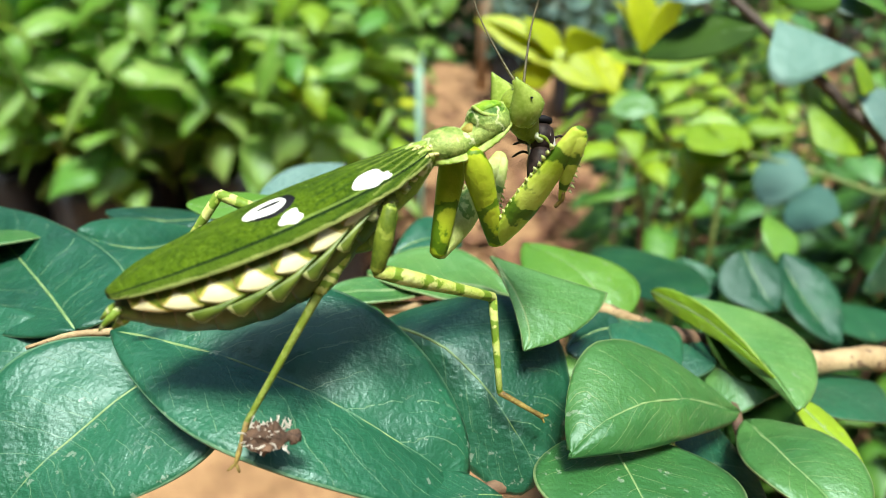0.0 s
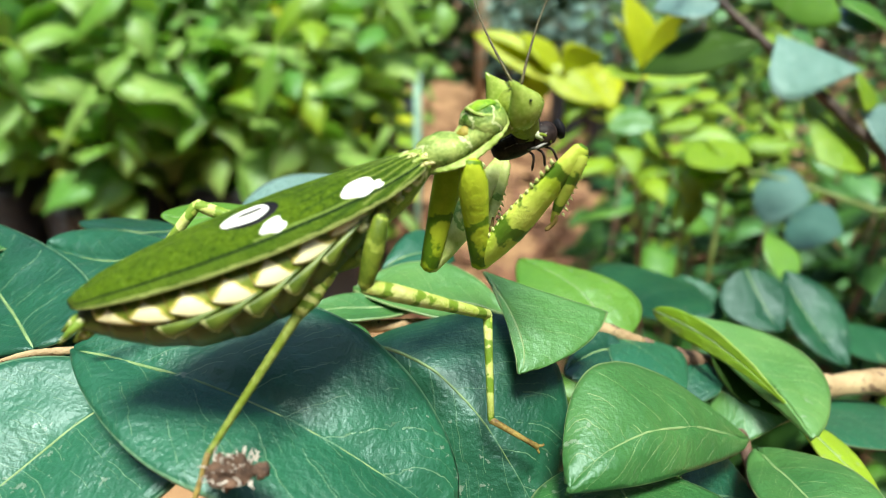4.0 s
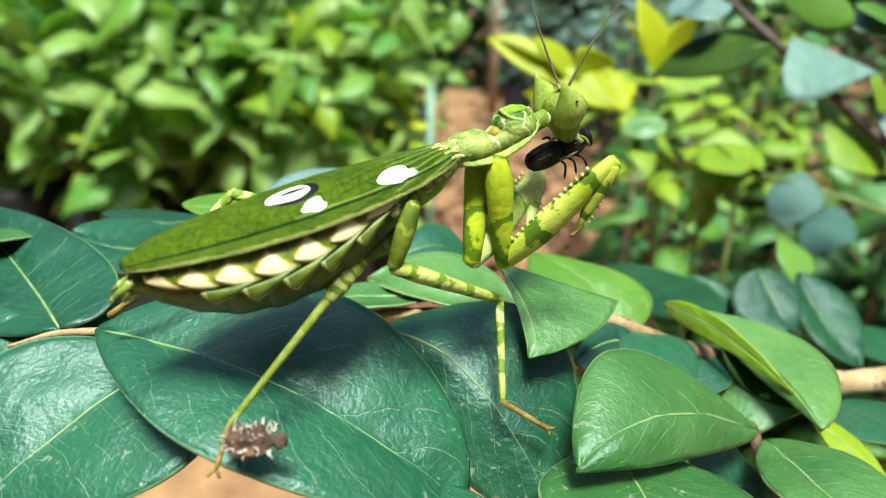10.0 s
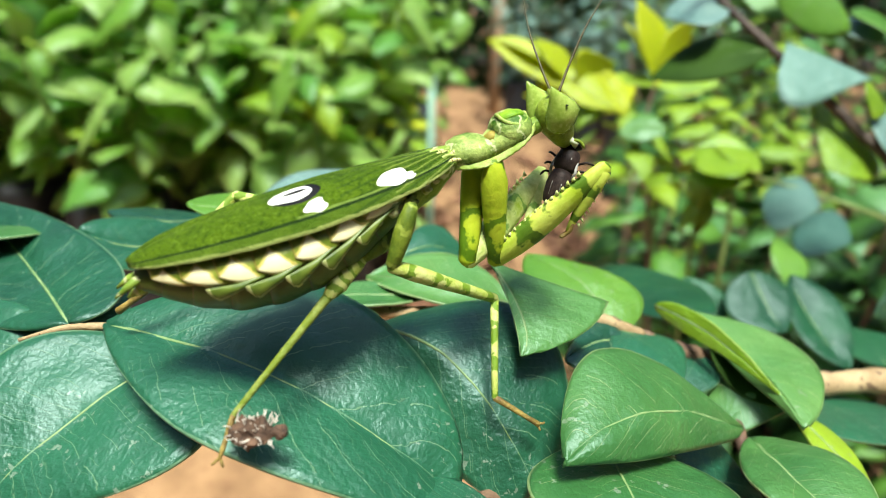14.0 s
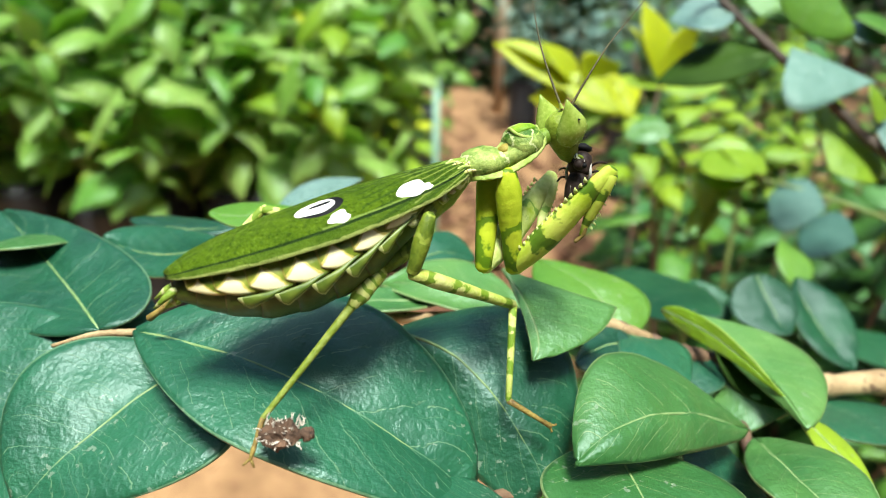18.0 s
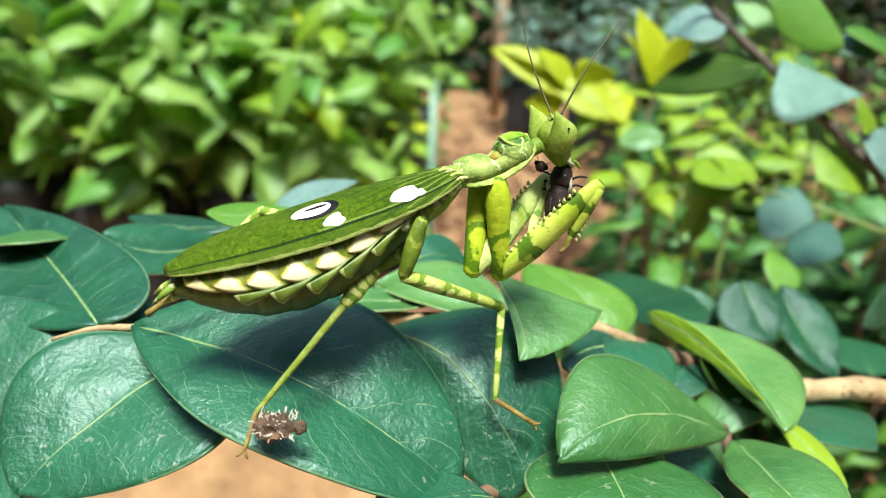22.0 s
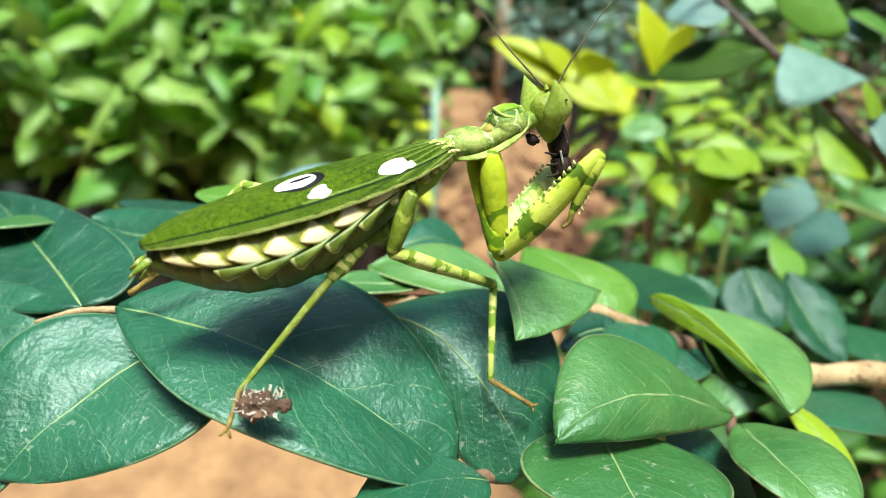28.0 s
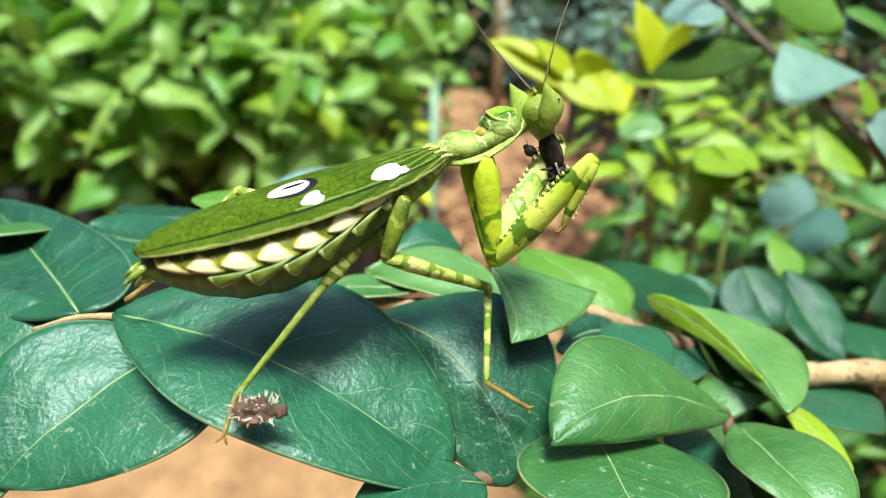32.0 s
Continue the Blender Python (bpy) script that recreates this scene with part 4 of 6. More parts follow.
def abdomen_material():
    """Belly plates: olive green with a dark seam."""
    m, nt, b = material("abdomen_green")
    uv = nt.nodes.new("ShaderNodeUVMap")
    sep = nt.nodes.new("ShaderNodeSeparateXYZ")
    nt.links.new(uv.outputs[0], sep.inputs[0])
    u, v = sep.outputs[0], sep.outputs[1]
    n1, n2 = grain(nt, 380, 3), grain(nt, 2400, 3)
    col = ramp(nt, n1, [(0.3, (0.03, 0.058, 0.004)), (0.7, (0.085, 0.13, 0.010))])
    seam = calc(nt, "GREATER_THAN", u, 0.965)
    col = blend(nt, calc(nt, "MULTIPLY", seam, 0.8), col, (0.10, 0.08, 0.02))
    nt.links.new(col, b.inputs["Base Color"])
    nt.links.new(calc(nt, "ADD", calc(nt, "MULTIPLY", n2, 0.2), 0.35), b.inputs["Roughness"])
    relief(nt, n2, 0.4, 0.0001, b)
    return m


def window_material():
    """Flank plate: green at its root, a cream window behind, a brown rim."""
    m, nt, b = material("window_cream")
    uv = nt.nodes.new("ShaderNodeUVMap")
    sep = nt.nodes.new("ShaderNodeSeparateXYZ")
    nt.links.new(uv.outputs[0], sep.inputs[0])
    u, v = sep.outputs[0], sep.outputs[1]
    n1, n2 = grain(nt, 500, 3), grain(nt, 2600, 3)
    wob = calc(nt, "MULTIPLY", calc(nt, "SUBTRACT", n1, 0.5), 0.5)
    green = ramp(nt, n1, [(0.3, (0.10, 0.15, 0.008)), (0.7, (0.30, 0.33, 0.04))])
    apart = calc(nt, "ABSOLUTE", calc(nt, "SUBTRACT", calc(nt, "ADD", u, calc(nt, "MULTIPLY", wob, 0.3)), 0.60))
    edge = calc(nt, "ADD", calc(nt, "SUBTRACT", calc(nt, "MULTIPLY", v, 1.15), calc(nt, "MULTIPLY", apart, 1.9)), wob)
    col = blend(nt, calc(nt, "GREATER_THAN", edge, 0.20), green, (0.55, 0.47, 0.12))
    col = blend(nt, calc(nt, "GREATER_THAN", edge, 0.32), col, (0.90, 0.83, 0.48))
    rim = calc(nt, "MAXIMUM", calc(nt, "GREATER_THAN", u, 0.955), calc(nt, "GREATER_THAN", v, 0.94))
    col = blend(nt, calc(nt, "MULTIPLY", rim, 0.75), col, (0.34, 0.30, 0.07))
    nt.links.new(col, b.inputs["Base Color"])
    b.inputs["Roughness"].default_value = 0.4
    relief(nt, n2, 0.4, 0.0001, b)
    return m


def lobe_material():
    """Side lobe: olive green with a pale rim."""
    m, nt, b = material("lobe_green")
    uv = nt.nodes.new("ShaderNodeUVMap")
    sep = nt.nodes.new("ShaderNodeSeparateXYZ")
    nt.links.new(uv.outputs[0], sep.inputs[0])
    u, v = sep.outputs[0], sep.outputs[1]
    n1 = grain(nt, 500, 3)
    col = ramp(nt, n1, [(0.3, (0.045, 0.085, 0.006)), (0.7, (0.15, 0.20, 0.025))])
    rim = calc(nt, "MAXIMUM", calc(nt, "GREATER_THAN", u, 0.93), calc(nt, "GREATER_THAN", v, 0.88))
    col = blend(nt, calc(nt, "MULTIPLY", rim, 0.75), col, (0.50, 0.54, 0.22))
    nt.links.new(col, b.inputs["Base Color"])
    b.inputs["Roughness"].default_value = 0.45
    relief(nt, n1, 0.4, 0.0001, b)
    return m


window_cream, lobe_green = window_material(), lobe_material()
wing_green, abdomen_green = wing_material(), abdomen_material()
body_green = green_material("body_green", (0.12, 0.20, 0.02), (0.28, 0.38, 0.06), (0.55, 0.58, 0.28), 1.7, share=0.2)
shield_green = green_material("shield_green", (0.035, 0.11, 0.004), (0.36, 0.44, 0.12), (0.52, 0.56, 0.28), 2.2, share=0.12, scale=560)
head_green = green_material("head_green", (0.13, 0.18, 0.016), (0.26, 0.33, 0.045), rough=0.38)
eye_green = green_material("eye_green", (0.18, 0.27, 0.03), (0.36, 0.45, 0.10), rough=0.25, scale=420, depth=0.00004)
horn_pale = green_material("horn_pale", (0.55, 0.62, 0.36), (0.74, 0.76, 0.55), rough=0.4)
coxa_green = green_material("coxa_green", (0.26, 0.36, 0.012), (0.42, 0.50, 0.03), (0.065, 0.15, 0.006), 1.8, share=0.26, scale=240)
femur_green = green_material("femur_green", (0.32, 0.44, 0.02), (0.52, 0.60, 0.10), (0.045, 0.12, 0.006), 3.2, share=0.42, scale=240)
leg_green = green_material("leg_green", (0.34, 0.42, 0.06), (0.58, 0.60, 0.22), (0.12, 0.22, 0.012), 5.5, share=0.42)
shin_green = green_material("shin_green", (0.12, 0.17, 0.012), (0.30, 0.35, 0.09), (0.15, 0.20, 0.02), 5.0, share=0.3)
foot_brown = green_material("foot_brown", (0.10, 0.06, 0.02), (0.30, 0.22, 0.06), rough=0.5)
window_pale = green_material("window_pale", (0.22, 0.28, 0.04), (0.80, 0.76, 0.42), scale=420)
wing_white = plain_material("wing_white", (0.84, 0.84, 0.74), (0.93, 0.93, 0.86), 700, 0.45, bump=0.4, depth=0.0001)
jet = plain_material("jet", (0.003, 0.003, 0.004), (0.010, 0.010, 0.012), 900, 0.65, bump=0.2, depth=0.0001)
fly_black = plain_material("fly_black", (0.006, 0.004, 0.004), (0.045, 0.030, 0.026), 1400, 0.5, 0.1, 0.5, 0.0001)
fly_grey = plain_material("fly_grey", (0.05, 0.045, 0.04), (0.48, 0.46, 0.42), 1400, 0.6, 0.1, 0.5, 0.0001)

far_femur_green = green_material("far_femur_green", (0.30, 0.42, 0.04), (0.60, 0.66, 0.26), (0.14, 0.28, 0.04), 2.0, share=0.14, scale=300)
horn_yellow = green_material("horn_yellow", (0.40, 0.42, 0.12), (0.72, 0.66, 0.34), (0.16, 0.10, 0.03), 3.0, share=0.2, rough=0.4)
horn_green = green_material("horn_green", (0.42, 0.50, 0.12), (0.62, 0.66, 0.30))
furrow_brown = green_material("furrow_brown", (0.20, 0.15, 0.02), (0.36, 0.30, 0.06))
for dark_skin in (jet, fly_black):
    dark_skin.node_tree.nodes["Principled BSDF"].inputs["Specular IOR Level"].default_value = 0.12
wing_green_plain = green_material("cell_green", (0.10, 0.22, 0.01), (0.28, 0.44, 0.03))
rim_green = green_material("rim_green", (0.24, 0.34, 0.05), (0.46, 0.54, 0.18), rough=0.4)
MANTIS_AT = Matrix(((0.893, -0.384, -0.236, 0.00044), (0.371, 0.923, -0.098, 0.05275), (0.255, 0.0, 0.967, 0.68444), (0, 0, 0, 1)))
mantis = thing("mantis", MANTIS_AT, "bright green flower mantis with white wing spots feeding on a fly", "mantis")


def smooth_value(x, table):
    """A value between rows of (x, value)."""
    for (xa, a), (xb, b) in zip(table, table[1:]):
        if x <= xb:
            q = max(0.0, min(1.0, (x - xa) / (xb - xa)))
            return a + (b - a) * q
    return table[-1][1]


RIDGE = [(-2.72, 0.04), (-2.5, 0.11), (-2.27, 0.14), (-1.9, 0.16), (-1.59, 0.165), (-1.11, 0.17), (-0.52, 0.135), (-0.14, 0.10), (0.0, 0.07)]
COSTA = [(-2.72, 0.03), (-2.47, 0.04), (-2.0, 0.02), (-1.43, -0.01), (-0.93, -0.03), (-0.4, -0.03), (-0.15, 0.0), (0.0, 0.03)]
SPAN = [(-2.74, 0.02), (-2.66, 0.14), (-2.5, 0.26), (-2.2, 0.38), (-1.8, 0.46), (-1.3, 0.48), (-0.8, 0.42), (-0.4, 0.34), (-0.15, 0.27), (0.0, 0.2)]


def wing_point(u, v, side):
    """On the folded forewing: u from its root to its tip, v from the ridge to the costal edge."""
    x = -0.02 - 2.70 * u
    y = smooth_value(x, SPAN) * v
    z0, z1 = smooth_value(x, RIDGE), smooth_value(x, COSTA)
    z = z0 + (z1 - z0) * v**1.6 + 0.02 * math.sin(math.pi * min(1, v / 0.8)) * (1 if v < 0.8 else 0) - (0.03 * (v - 0.8) / 0.2 if v > 0.8 else 0)
    return Vector((x * CM, side * y * CM, (z + (0.008 if side < 0 else 0)) * CM))


def wing(side):
    nu, nv = 44, 18
    pts = [[wing_point((i / (nu - 1)) ** 0.95, j / (nv - 1), side) for j in range(nv)] for i in range(nu)]
    grid = []
    for i in range(nu):
        row = []
        for j in range(nv):
            n = (pts[min(i + 1, nu - 1)][j] - pts[max(i - 1, 0)][j]).cross(pts[i][min(j + 1, nv - 1)] - pts[i][max(j - 1, 0)])
            n = n.normalized() if n.length > 1e-14 else Vector((0, 0, 1))
            row.append((pts[i][j], n if n.z > 0 else -n))
        grid.append(row)
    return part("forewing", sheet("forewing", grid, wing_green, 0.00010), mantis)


def wing_patch(owner, side, cu, cv, ru, rv, mat, name, lift=0.00012, tilt=0.0, label="", lobes=0.08):
    """A raised spot that follows the wing."""
    rings, seg = 4, 22
    verts, faces = [], []
    for k in range(rings + 1):
        for s in range(seg):
            a = 2 * math.pi * s / seg
            q = k / rings * (1 + lobes * math.sin(3 * a + 1) + lobes * 0.6 * math.sin(5 * a))
            du, dv = ru * q * math.cos(a), rv * q * math.sin(a)
            u, v = cu + du * math.cos(tilt) - dv * math.sin(tilt) * 0.2, cv + dv * math.cos(tilt) + du * math.sin(tilt) * 5
            p = wing_point(u, max(0.0, v), side)
            p.z += lift * (1.0 if k < rings else 0.35)
            p.y += side * lift * (0.5 if k < rings else 0.1)
            verts.append(p)
    for k in range(rings):
        for s in range(seg):
            s2 = (s + 1) % seg
            faces.append((k * seg + s, (k + 1) * seg + s, (k + 1) * seg + s2, k * seg + s2))
    return part(name, to_object(name, verts, faces, mat), owner, label)


near_wing = wing(-1)
far_wing = wing(1)
wing_patch(near_wing, -1, 0.203, 0.62, 0.054, 0.18, wing_white, "white_spot", tilt=-0.03, label="white spot on the wing")
wing_patch(near_wing, -1, 0.156, 0.70, 0.024, 0.08, wing_white, "white_spot", lobes=0.15)
wing_patch(near_wing, -1, 0.498, 0.27, 0.080, 0.25, jet, "black_ring", 0.00014, tilt=-0.015, lobes=0.03, label="black ring round the eyespot")
wing_patch(near_wing, -1, 0.506, 0.265, 0.071, 0.215, wing_white, "eyespot", 0.00020, tilt=-0.015, lobes=0.04, label="white eyespot")
wing_patch(near_wing, -1, 0.495, 0.27, 0.045, 0.034, jet, "black_bar", 0.00030, tilt=-0.015, lobes=0.03, label="black bar in the eyespot")
wing_patch(near_wing, -1, 0.455, 0.65, 0.034, 0.12, wing_white, "white_spot", 0.00016, lobes=0.15)

# abdomen in overlapping plates
BELLY = [(-2.72, -0.12, 0.06, 0.09), (-2.55, -0.16, 0.18, 0.17), (-2.3, -0.24, 0.31, 0.27), (-2.0, -0.31, 0.40, 0.35), (-1.7, -0.34, 0.44, 0.38), (-1.4, -0.33, 0.44, 0.37), (-1.1, -0.28, 0.40, 0.33), (-0.8, -0.20, 0.33, 0.25), (-0.5, -0.14, 0.26, 0.20)]


def belly(x):
    for a, b in zip(BELLY, BELLY[1:]):
        if x <= b[0]:
            q = max(0, (x - a[0]) / (b[0] - a[0]))
            return [a[i] + (b[i] - a[i]) * q for i in (1, 2, 3)]
    return BELLY[-1][1:]


def flank_patch(owner, a, b, side, top, bottom, lift0, lift1, mat, name, label):
    """A scale that lies on the flank of one plate: it runs from a to b, its lower edge at the angle bottom(share of the length)."""
    nu, nv = 14, 8
    grid = []
    for i in range(nu):
        f = i / (nu - 1)
        x = a + 0.03 + (b - 0.07 - a) * f
        z, ry, rz = belly(max(x, -2.7))
        lo = top[0] + (top[1] - top[0]) * f
        row = []
        for j in range(nv):
            q = radians(lo + (bottom(f) - lo) * j / (nv - 1))
            swell = 1.05 + (lift0 + (lift1 - lift0) * f + 0.02 * math.sin(math.pi * j / (nv - 1)) * math.sin(math.pi * f)) / ry
            n = Vector((0, -side * math.cos(q), math.sin(q)))
            row.append((Vector((x * CM, -side * ry * math.cos(q) * swell * CM, (z + rz * math.sin(q) * swell) * CM)), n))
        grid.append(row)
    return part(name, sheet(name, grid, mat, 0.00012), owner, label)


plates = [-0.55, -0.88, -1.2, -1.5, -1.8, -2.08, -2.34, -2.55, -2.72]
for a, b in zip(plates, plates[1:]):
    path, rad = [], []
    for k in range(6):
        x = a + 0.04 + (b - a - 0.04) * k / 5
        z, ry, rz = belly(x)
        swell = 1.0 + 0.05 * k / 5 - (0.03 if k == 5 else 0)
        path.append((x * CM, 0, z * CM))
        rad.append((ry * CM * swell, rz * CM * swell))
    plate = part("abdomen_plate", loft("abdomen_plate", path, rad, abdomen_green, 36), mantis)
    if b > -2.7:
        for s in (-1, 1):
            flank_patch(plate, a, b, s, (126, 134), lambda f: 158 + 15 * math.sin(math.pi * min(1, 0.25 + 0.72 * f)) ** 0.7, 0.012, 0.030, window_cream, "flank_plate", "cream and green plate on the flank")
            if b > -2.1:
                flank_patch(plate, a, b - 0.12, s, (166, 174), lambda f: 171 + 27 * f ** 1.7 if f < 0.88 else 192.7 - 130 * (f - 0.88), 0.006, 0.06, lobe_green, "lobe", "pale edged side lobe")
for s in (-1, 1):
    part("cercus", loft("cercus", [(-2.66 * CM, s * 0.04 * CM, -0.10 * CM), (-2.78 * CM, s * 0.07 * CM, -0.13 * CM), (-2.9 * CM, s * 0.09 * CM, -0.18 * CM)], [0.0004, 0.00035, 0.0001], body_green, 8), mantis)
part("cercus", loft("cercus", [(-2.62 * CM, 0, -0.16 * CM), (-2.74 * CM, 0.0, -0.22 * CM), (-2.84 * CM, 0.0, -0.25 * CM)], [0.0006, 0.0005, 0.0001], body_green, 8), mantis)
# thorax
part("thorax", loft("thorax", [(-0.75 * CM, 0, -.16 * CM), (-0.5 * CM, 0, -.14 * CM), (-0.25 * CM, 0, -.08 * CM), (-0.05 * CM, 0, -0.02 * CM), (0.08 * CM, 0, 0.0)], [(.0022, .0022), (.0026, .0024), (.0024, .0021), (.0018, .0014), (.0011, .0010)], body_green, 20), mantis)
for k, (x, y, z, l) in enumerate(((-.20, -.05, .10, .18), (-.17, -.10, .085, .20), (-.14, -.15, .06, .20), (-.10, -.19, .02, .18), (-.05, -.06, .085, .13), (-.02, -.12, .06, .12))):
    part("wing_root", loft("wing_root", curve_points([(x * CM, y * CM, z * CM), ((x + l * .5) * CM, (y + .012) * CM, (z + .012) * CM), ((x + l) * CM, (y + .035) * CM, (z - .02) * CM)], 4), [.00006, .00012, .00015, .00017, .00018, .00016, .00014, .00012, .00006], horn_yellow if k % 2 else rim_green, 8), mantis, "creased cream wing root")
for x, y, z, r in ((-0.64, -.30, -0.16, .0007), (-0.46, -.27, -0.14, .0007), (-0.30, -.235, -0.09, .0006), (-0.82, -.33, -0.18, .0007), (-0.20, -.20, -0.06, .0005)):
    part("flank_scale", loft("flank_scale", [(x * CM, (y + .03) * CM, (z + .07) * CM), ((x - .01) * CM, (y + .005) * CM, (z + .03) * CM), ((x - .02) * CM, y * CM, (z - .02) * CM), ((x - .03) * CM, (y + .02) * CM, (z - .06) * CM)], [r * .3, r * .8, r, r * .5], window_pale, 10), mantis)

# pronotum: its own part, hinged at the thorax
shield = part("pronotum", loft("pronotum", [(0, 0, -.01 * CM), (.06 * CM, 0, 0), (.16 * CM, 0, .01 * CM), (.28 * CM, 0, .01 * CM), (.38 * CM, 0, 0), (.46 * CM, 0, .0), (.54 * CM, 0, .02 * CM), (.64 * CM, 0, .05 * CM), (.76 * CM, 0, .07 * CM), (.88 * CM, 0, .08 * CM), (.96 * CM, 0, .08 * CM)],
               [(.0009, .0008), (.0015, .0014), (.0019, .0015), (.0020, .0015), (.0018, .0013), (.0015, .0010), (.0017, .0012), (.0021, .0015), (.0022, .0015), (.0017, .0012), (.0008, .0006)], shield_green, 24), mantis)
ring = [Vector(((.745 + .155 * math.cos(a * .5236)) * CM, (.145 * math.sin(a * .5236) - .03) * CM, (.245 - .06 * abs(math.sin(a * .5236)) - .02 * math.cos(a * .5236)) * CM)) for a in range(13)]
part("shield_plate", loft("shield_plate", [(.56 * CM, 0, .055 * CM), (.62 * CM, 0, .075 * CM), (.70 * CM, 0, .09 * CM), (.78 * CM, 0, .10 * CM), (.88 * CM, 0, .10 * CM), (.95 * CM, 0, .09 * CM)], [(.0014, .0013), (.0020, .00165), (.00225, .0018), (.00228, .00175), (.0018, .0014), (.0008, .0007)], shield_green, 24), shield, "pale front plate of the shield")
part("shield_cell", loft("shield_cell", [(.60 * CM, -.03 * CM, .215 * CM), (.64 * CM, -.03 * CM, .235 * CM), (.74 * CM, -.03 * CM, .25 * CM), (.84 * CM, -.03 * CM, .235 * CM), (.88 * CM, -.03 * CM, .215 * CM)], [(.0003, .0002), (.0008, .0003), (.00095, .00034), (.0008, .0003), (.0003, .0002)], wing_green_plain, 16), shield, "green sunken cell in the shield")
part("shield_ring", loft("shield_ring", curve_points(ring, 3), [.00017] * 37, rim_green, 8), shield, "raised pale ring on the shield")
for s in (-1, 1):
    rim = [(0.0, .10, -.06), (.12, .175, -.075), (.28, .21, -.085), (.44, .195, -.085), (.58, .21, -.05), (.72, .235, .01), (.86, .19, .06), (.97, .10, .09)]
    pts = curve_points([Vector((x * CM, s * y * CM, z * CM)) for x, y, z in rim], 4)
    grid = []
    for k, p in enumerate(pts):
        tooth = 1.0 + (0.06 if k % 2 else 0.0)
        rows = [Vector((p.x, p.y * q * (tooth if q > .99 else 1), p.z + h * CM)) for q, h in ((.86, .03), (.93, .014), (.98, -.002), (1.0, -.012))]
        grid.append([(q, Vector((0, 0, 1))) for q in rows])
    part("shield_rim", sheet("shield_rim", grid, rim_green, .00014), shield, "pale toothed rim of the shield")
part("shield_bump", loft("shield_bump", [(.40 * CM, -.03 * CM, .085 * CM), (.49 * CM, -.05 * CM, .09 * CM), (.58 * CM, -.04 * CM, .11 * CM)], [.0002, .0006, .0003], furrow_brown, 14), shield, "brownish furrow of the shield")
part("neck", loft("neck", [(.72 * CM, 0, .0), (.90 * CM, 0, .02 * CM), (1.02 * CM, 0, .03 * CM)], [.0009, .0008, .0008], body_green, 14), mantis)

# head: x forwards, z up; the pointed eyes rise on both sides
head = part("head", loft("head", [(0, 0, .12 * CM), (.005 * CM, 0, .07 * CM), (.015 * CM, 0, 0), (.025 * CM, 0, -.09 * CM), (.035 * CM, 0, -.19 * CM), (.045 * CM, 0, -.28 * CM), (.05 * CM, 0, -.34 * CM)],
             [(.0006, .0007), (.0011, .0012), (.0014, .0015), (.0013, .0015), (.0010, .0012), (.0007, .0009), (.0003, .0004)], head_green, 22, Vector((1, 0, 0))), mantis)
for s in (-1, 1):
    part("eye", loft("eye", [(.03 * CM, s * .07 * CM, -.17 * CM), (.025 * CM, s * .10 * CM, -.10 * CM), (.02 * CM, s * .125 * CM, -.03 * CM), (.012 * CM, s * .14 * CM, .045 * CM), (.005 * CM, s * .152 * CM, .12 * CM), (-.002 * CM, s * .160 * CM, .20 * CM), (-.01 * CM, s * .165 * CM, .275 * CM)],
             [(.0003, .0005), (.0007, .0012), (.0009, .0016), (.0009, .0014), (.00062, .00095), (.00032, .00045), (.00004, .00005)], eye_green, 18, Vector((1, 0, 0))), head, "conical pale green eye")
    part("pupil", loft("pupil", [(.03 * CM, s * .222 * CM, .09 * CM), (.032 * CM, s * .226 * CM, .095 * CM), (.034 * CM, s * .227 * CM, .1 * CM)], [.00005, .00012, .00005], jet, 8), head)
    part("mandible", loft("mandible", [(.06 * CM, s * .05 * CM, -.27 * CM), (.09 * CM, s * .06 * CM, -.34 * CM), (.09 * CM, s * .02 * CM, -.40 * CM)], [.0003, .0003, .0001], horn_pale, 10), head)
    part("palp", loft("palp", curve_points([(.06 * CM, s * .05 * CM, -.28 * CM), (.12 * CM, s * .08 * CM, -.33 * CM), (.14 * CM, s * .09 * CM, -.41 * CM)], 4), [.00015] * 8 + [.00008], head_green, 8), head, "pale jointed palp")
part("crest", loft("crest", [(.05 * CM, 0, .10 * CM), (.06 * CM, 0, .15 * CM), (.05 * CM, 0, .19 * CM)], [.0004, .0002, .0001], head_green, 10), head)


for piece in (head, *head.children):
    piece.data.transform(Matrix.Scale(1.13, 4))
for piece in (shield, *shield.children):
    piece.data.transform(Matrix.Diagonal((0.86, 1, 1, 1)))


def antenna(mat):
    pts = curve_points([(0, 0, 0), (.3 * CM, 0, .03 * CM), (.7 * CM, 0, .04 * CM), (1.25 * CM, 0, -.03 * CM)], 8)
    return loft("antenna", pts, [.00011 * (1.25 - .9 * i / 24) for i in range(25)], mat, 6)


antenna_brown = plain_material("antenna_brown", (0.03, 0.025, 0.008), (0.12, 0.10, 0.03), 2000, 0.5)
antennae = [part("antenna", antenna(antenna_brown), head, "thread-like antenna") for s in range(2)]


def bone(a, b, up=Vector((0, 0, 1))):
    """The pose of a limb that runs along x from a to b."""
    x = (b - a).normalized()
    y = up.cross(x).normalized()
    z = x.cross(y)
    return Matrix(((x.x, y.x, z.x, a.x), (x.y, y.y, z.y, a.y), (x.z, y.z, z.z, a.z), (0, 0, 0, 1)))


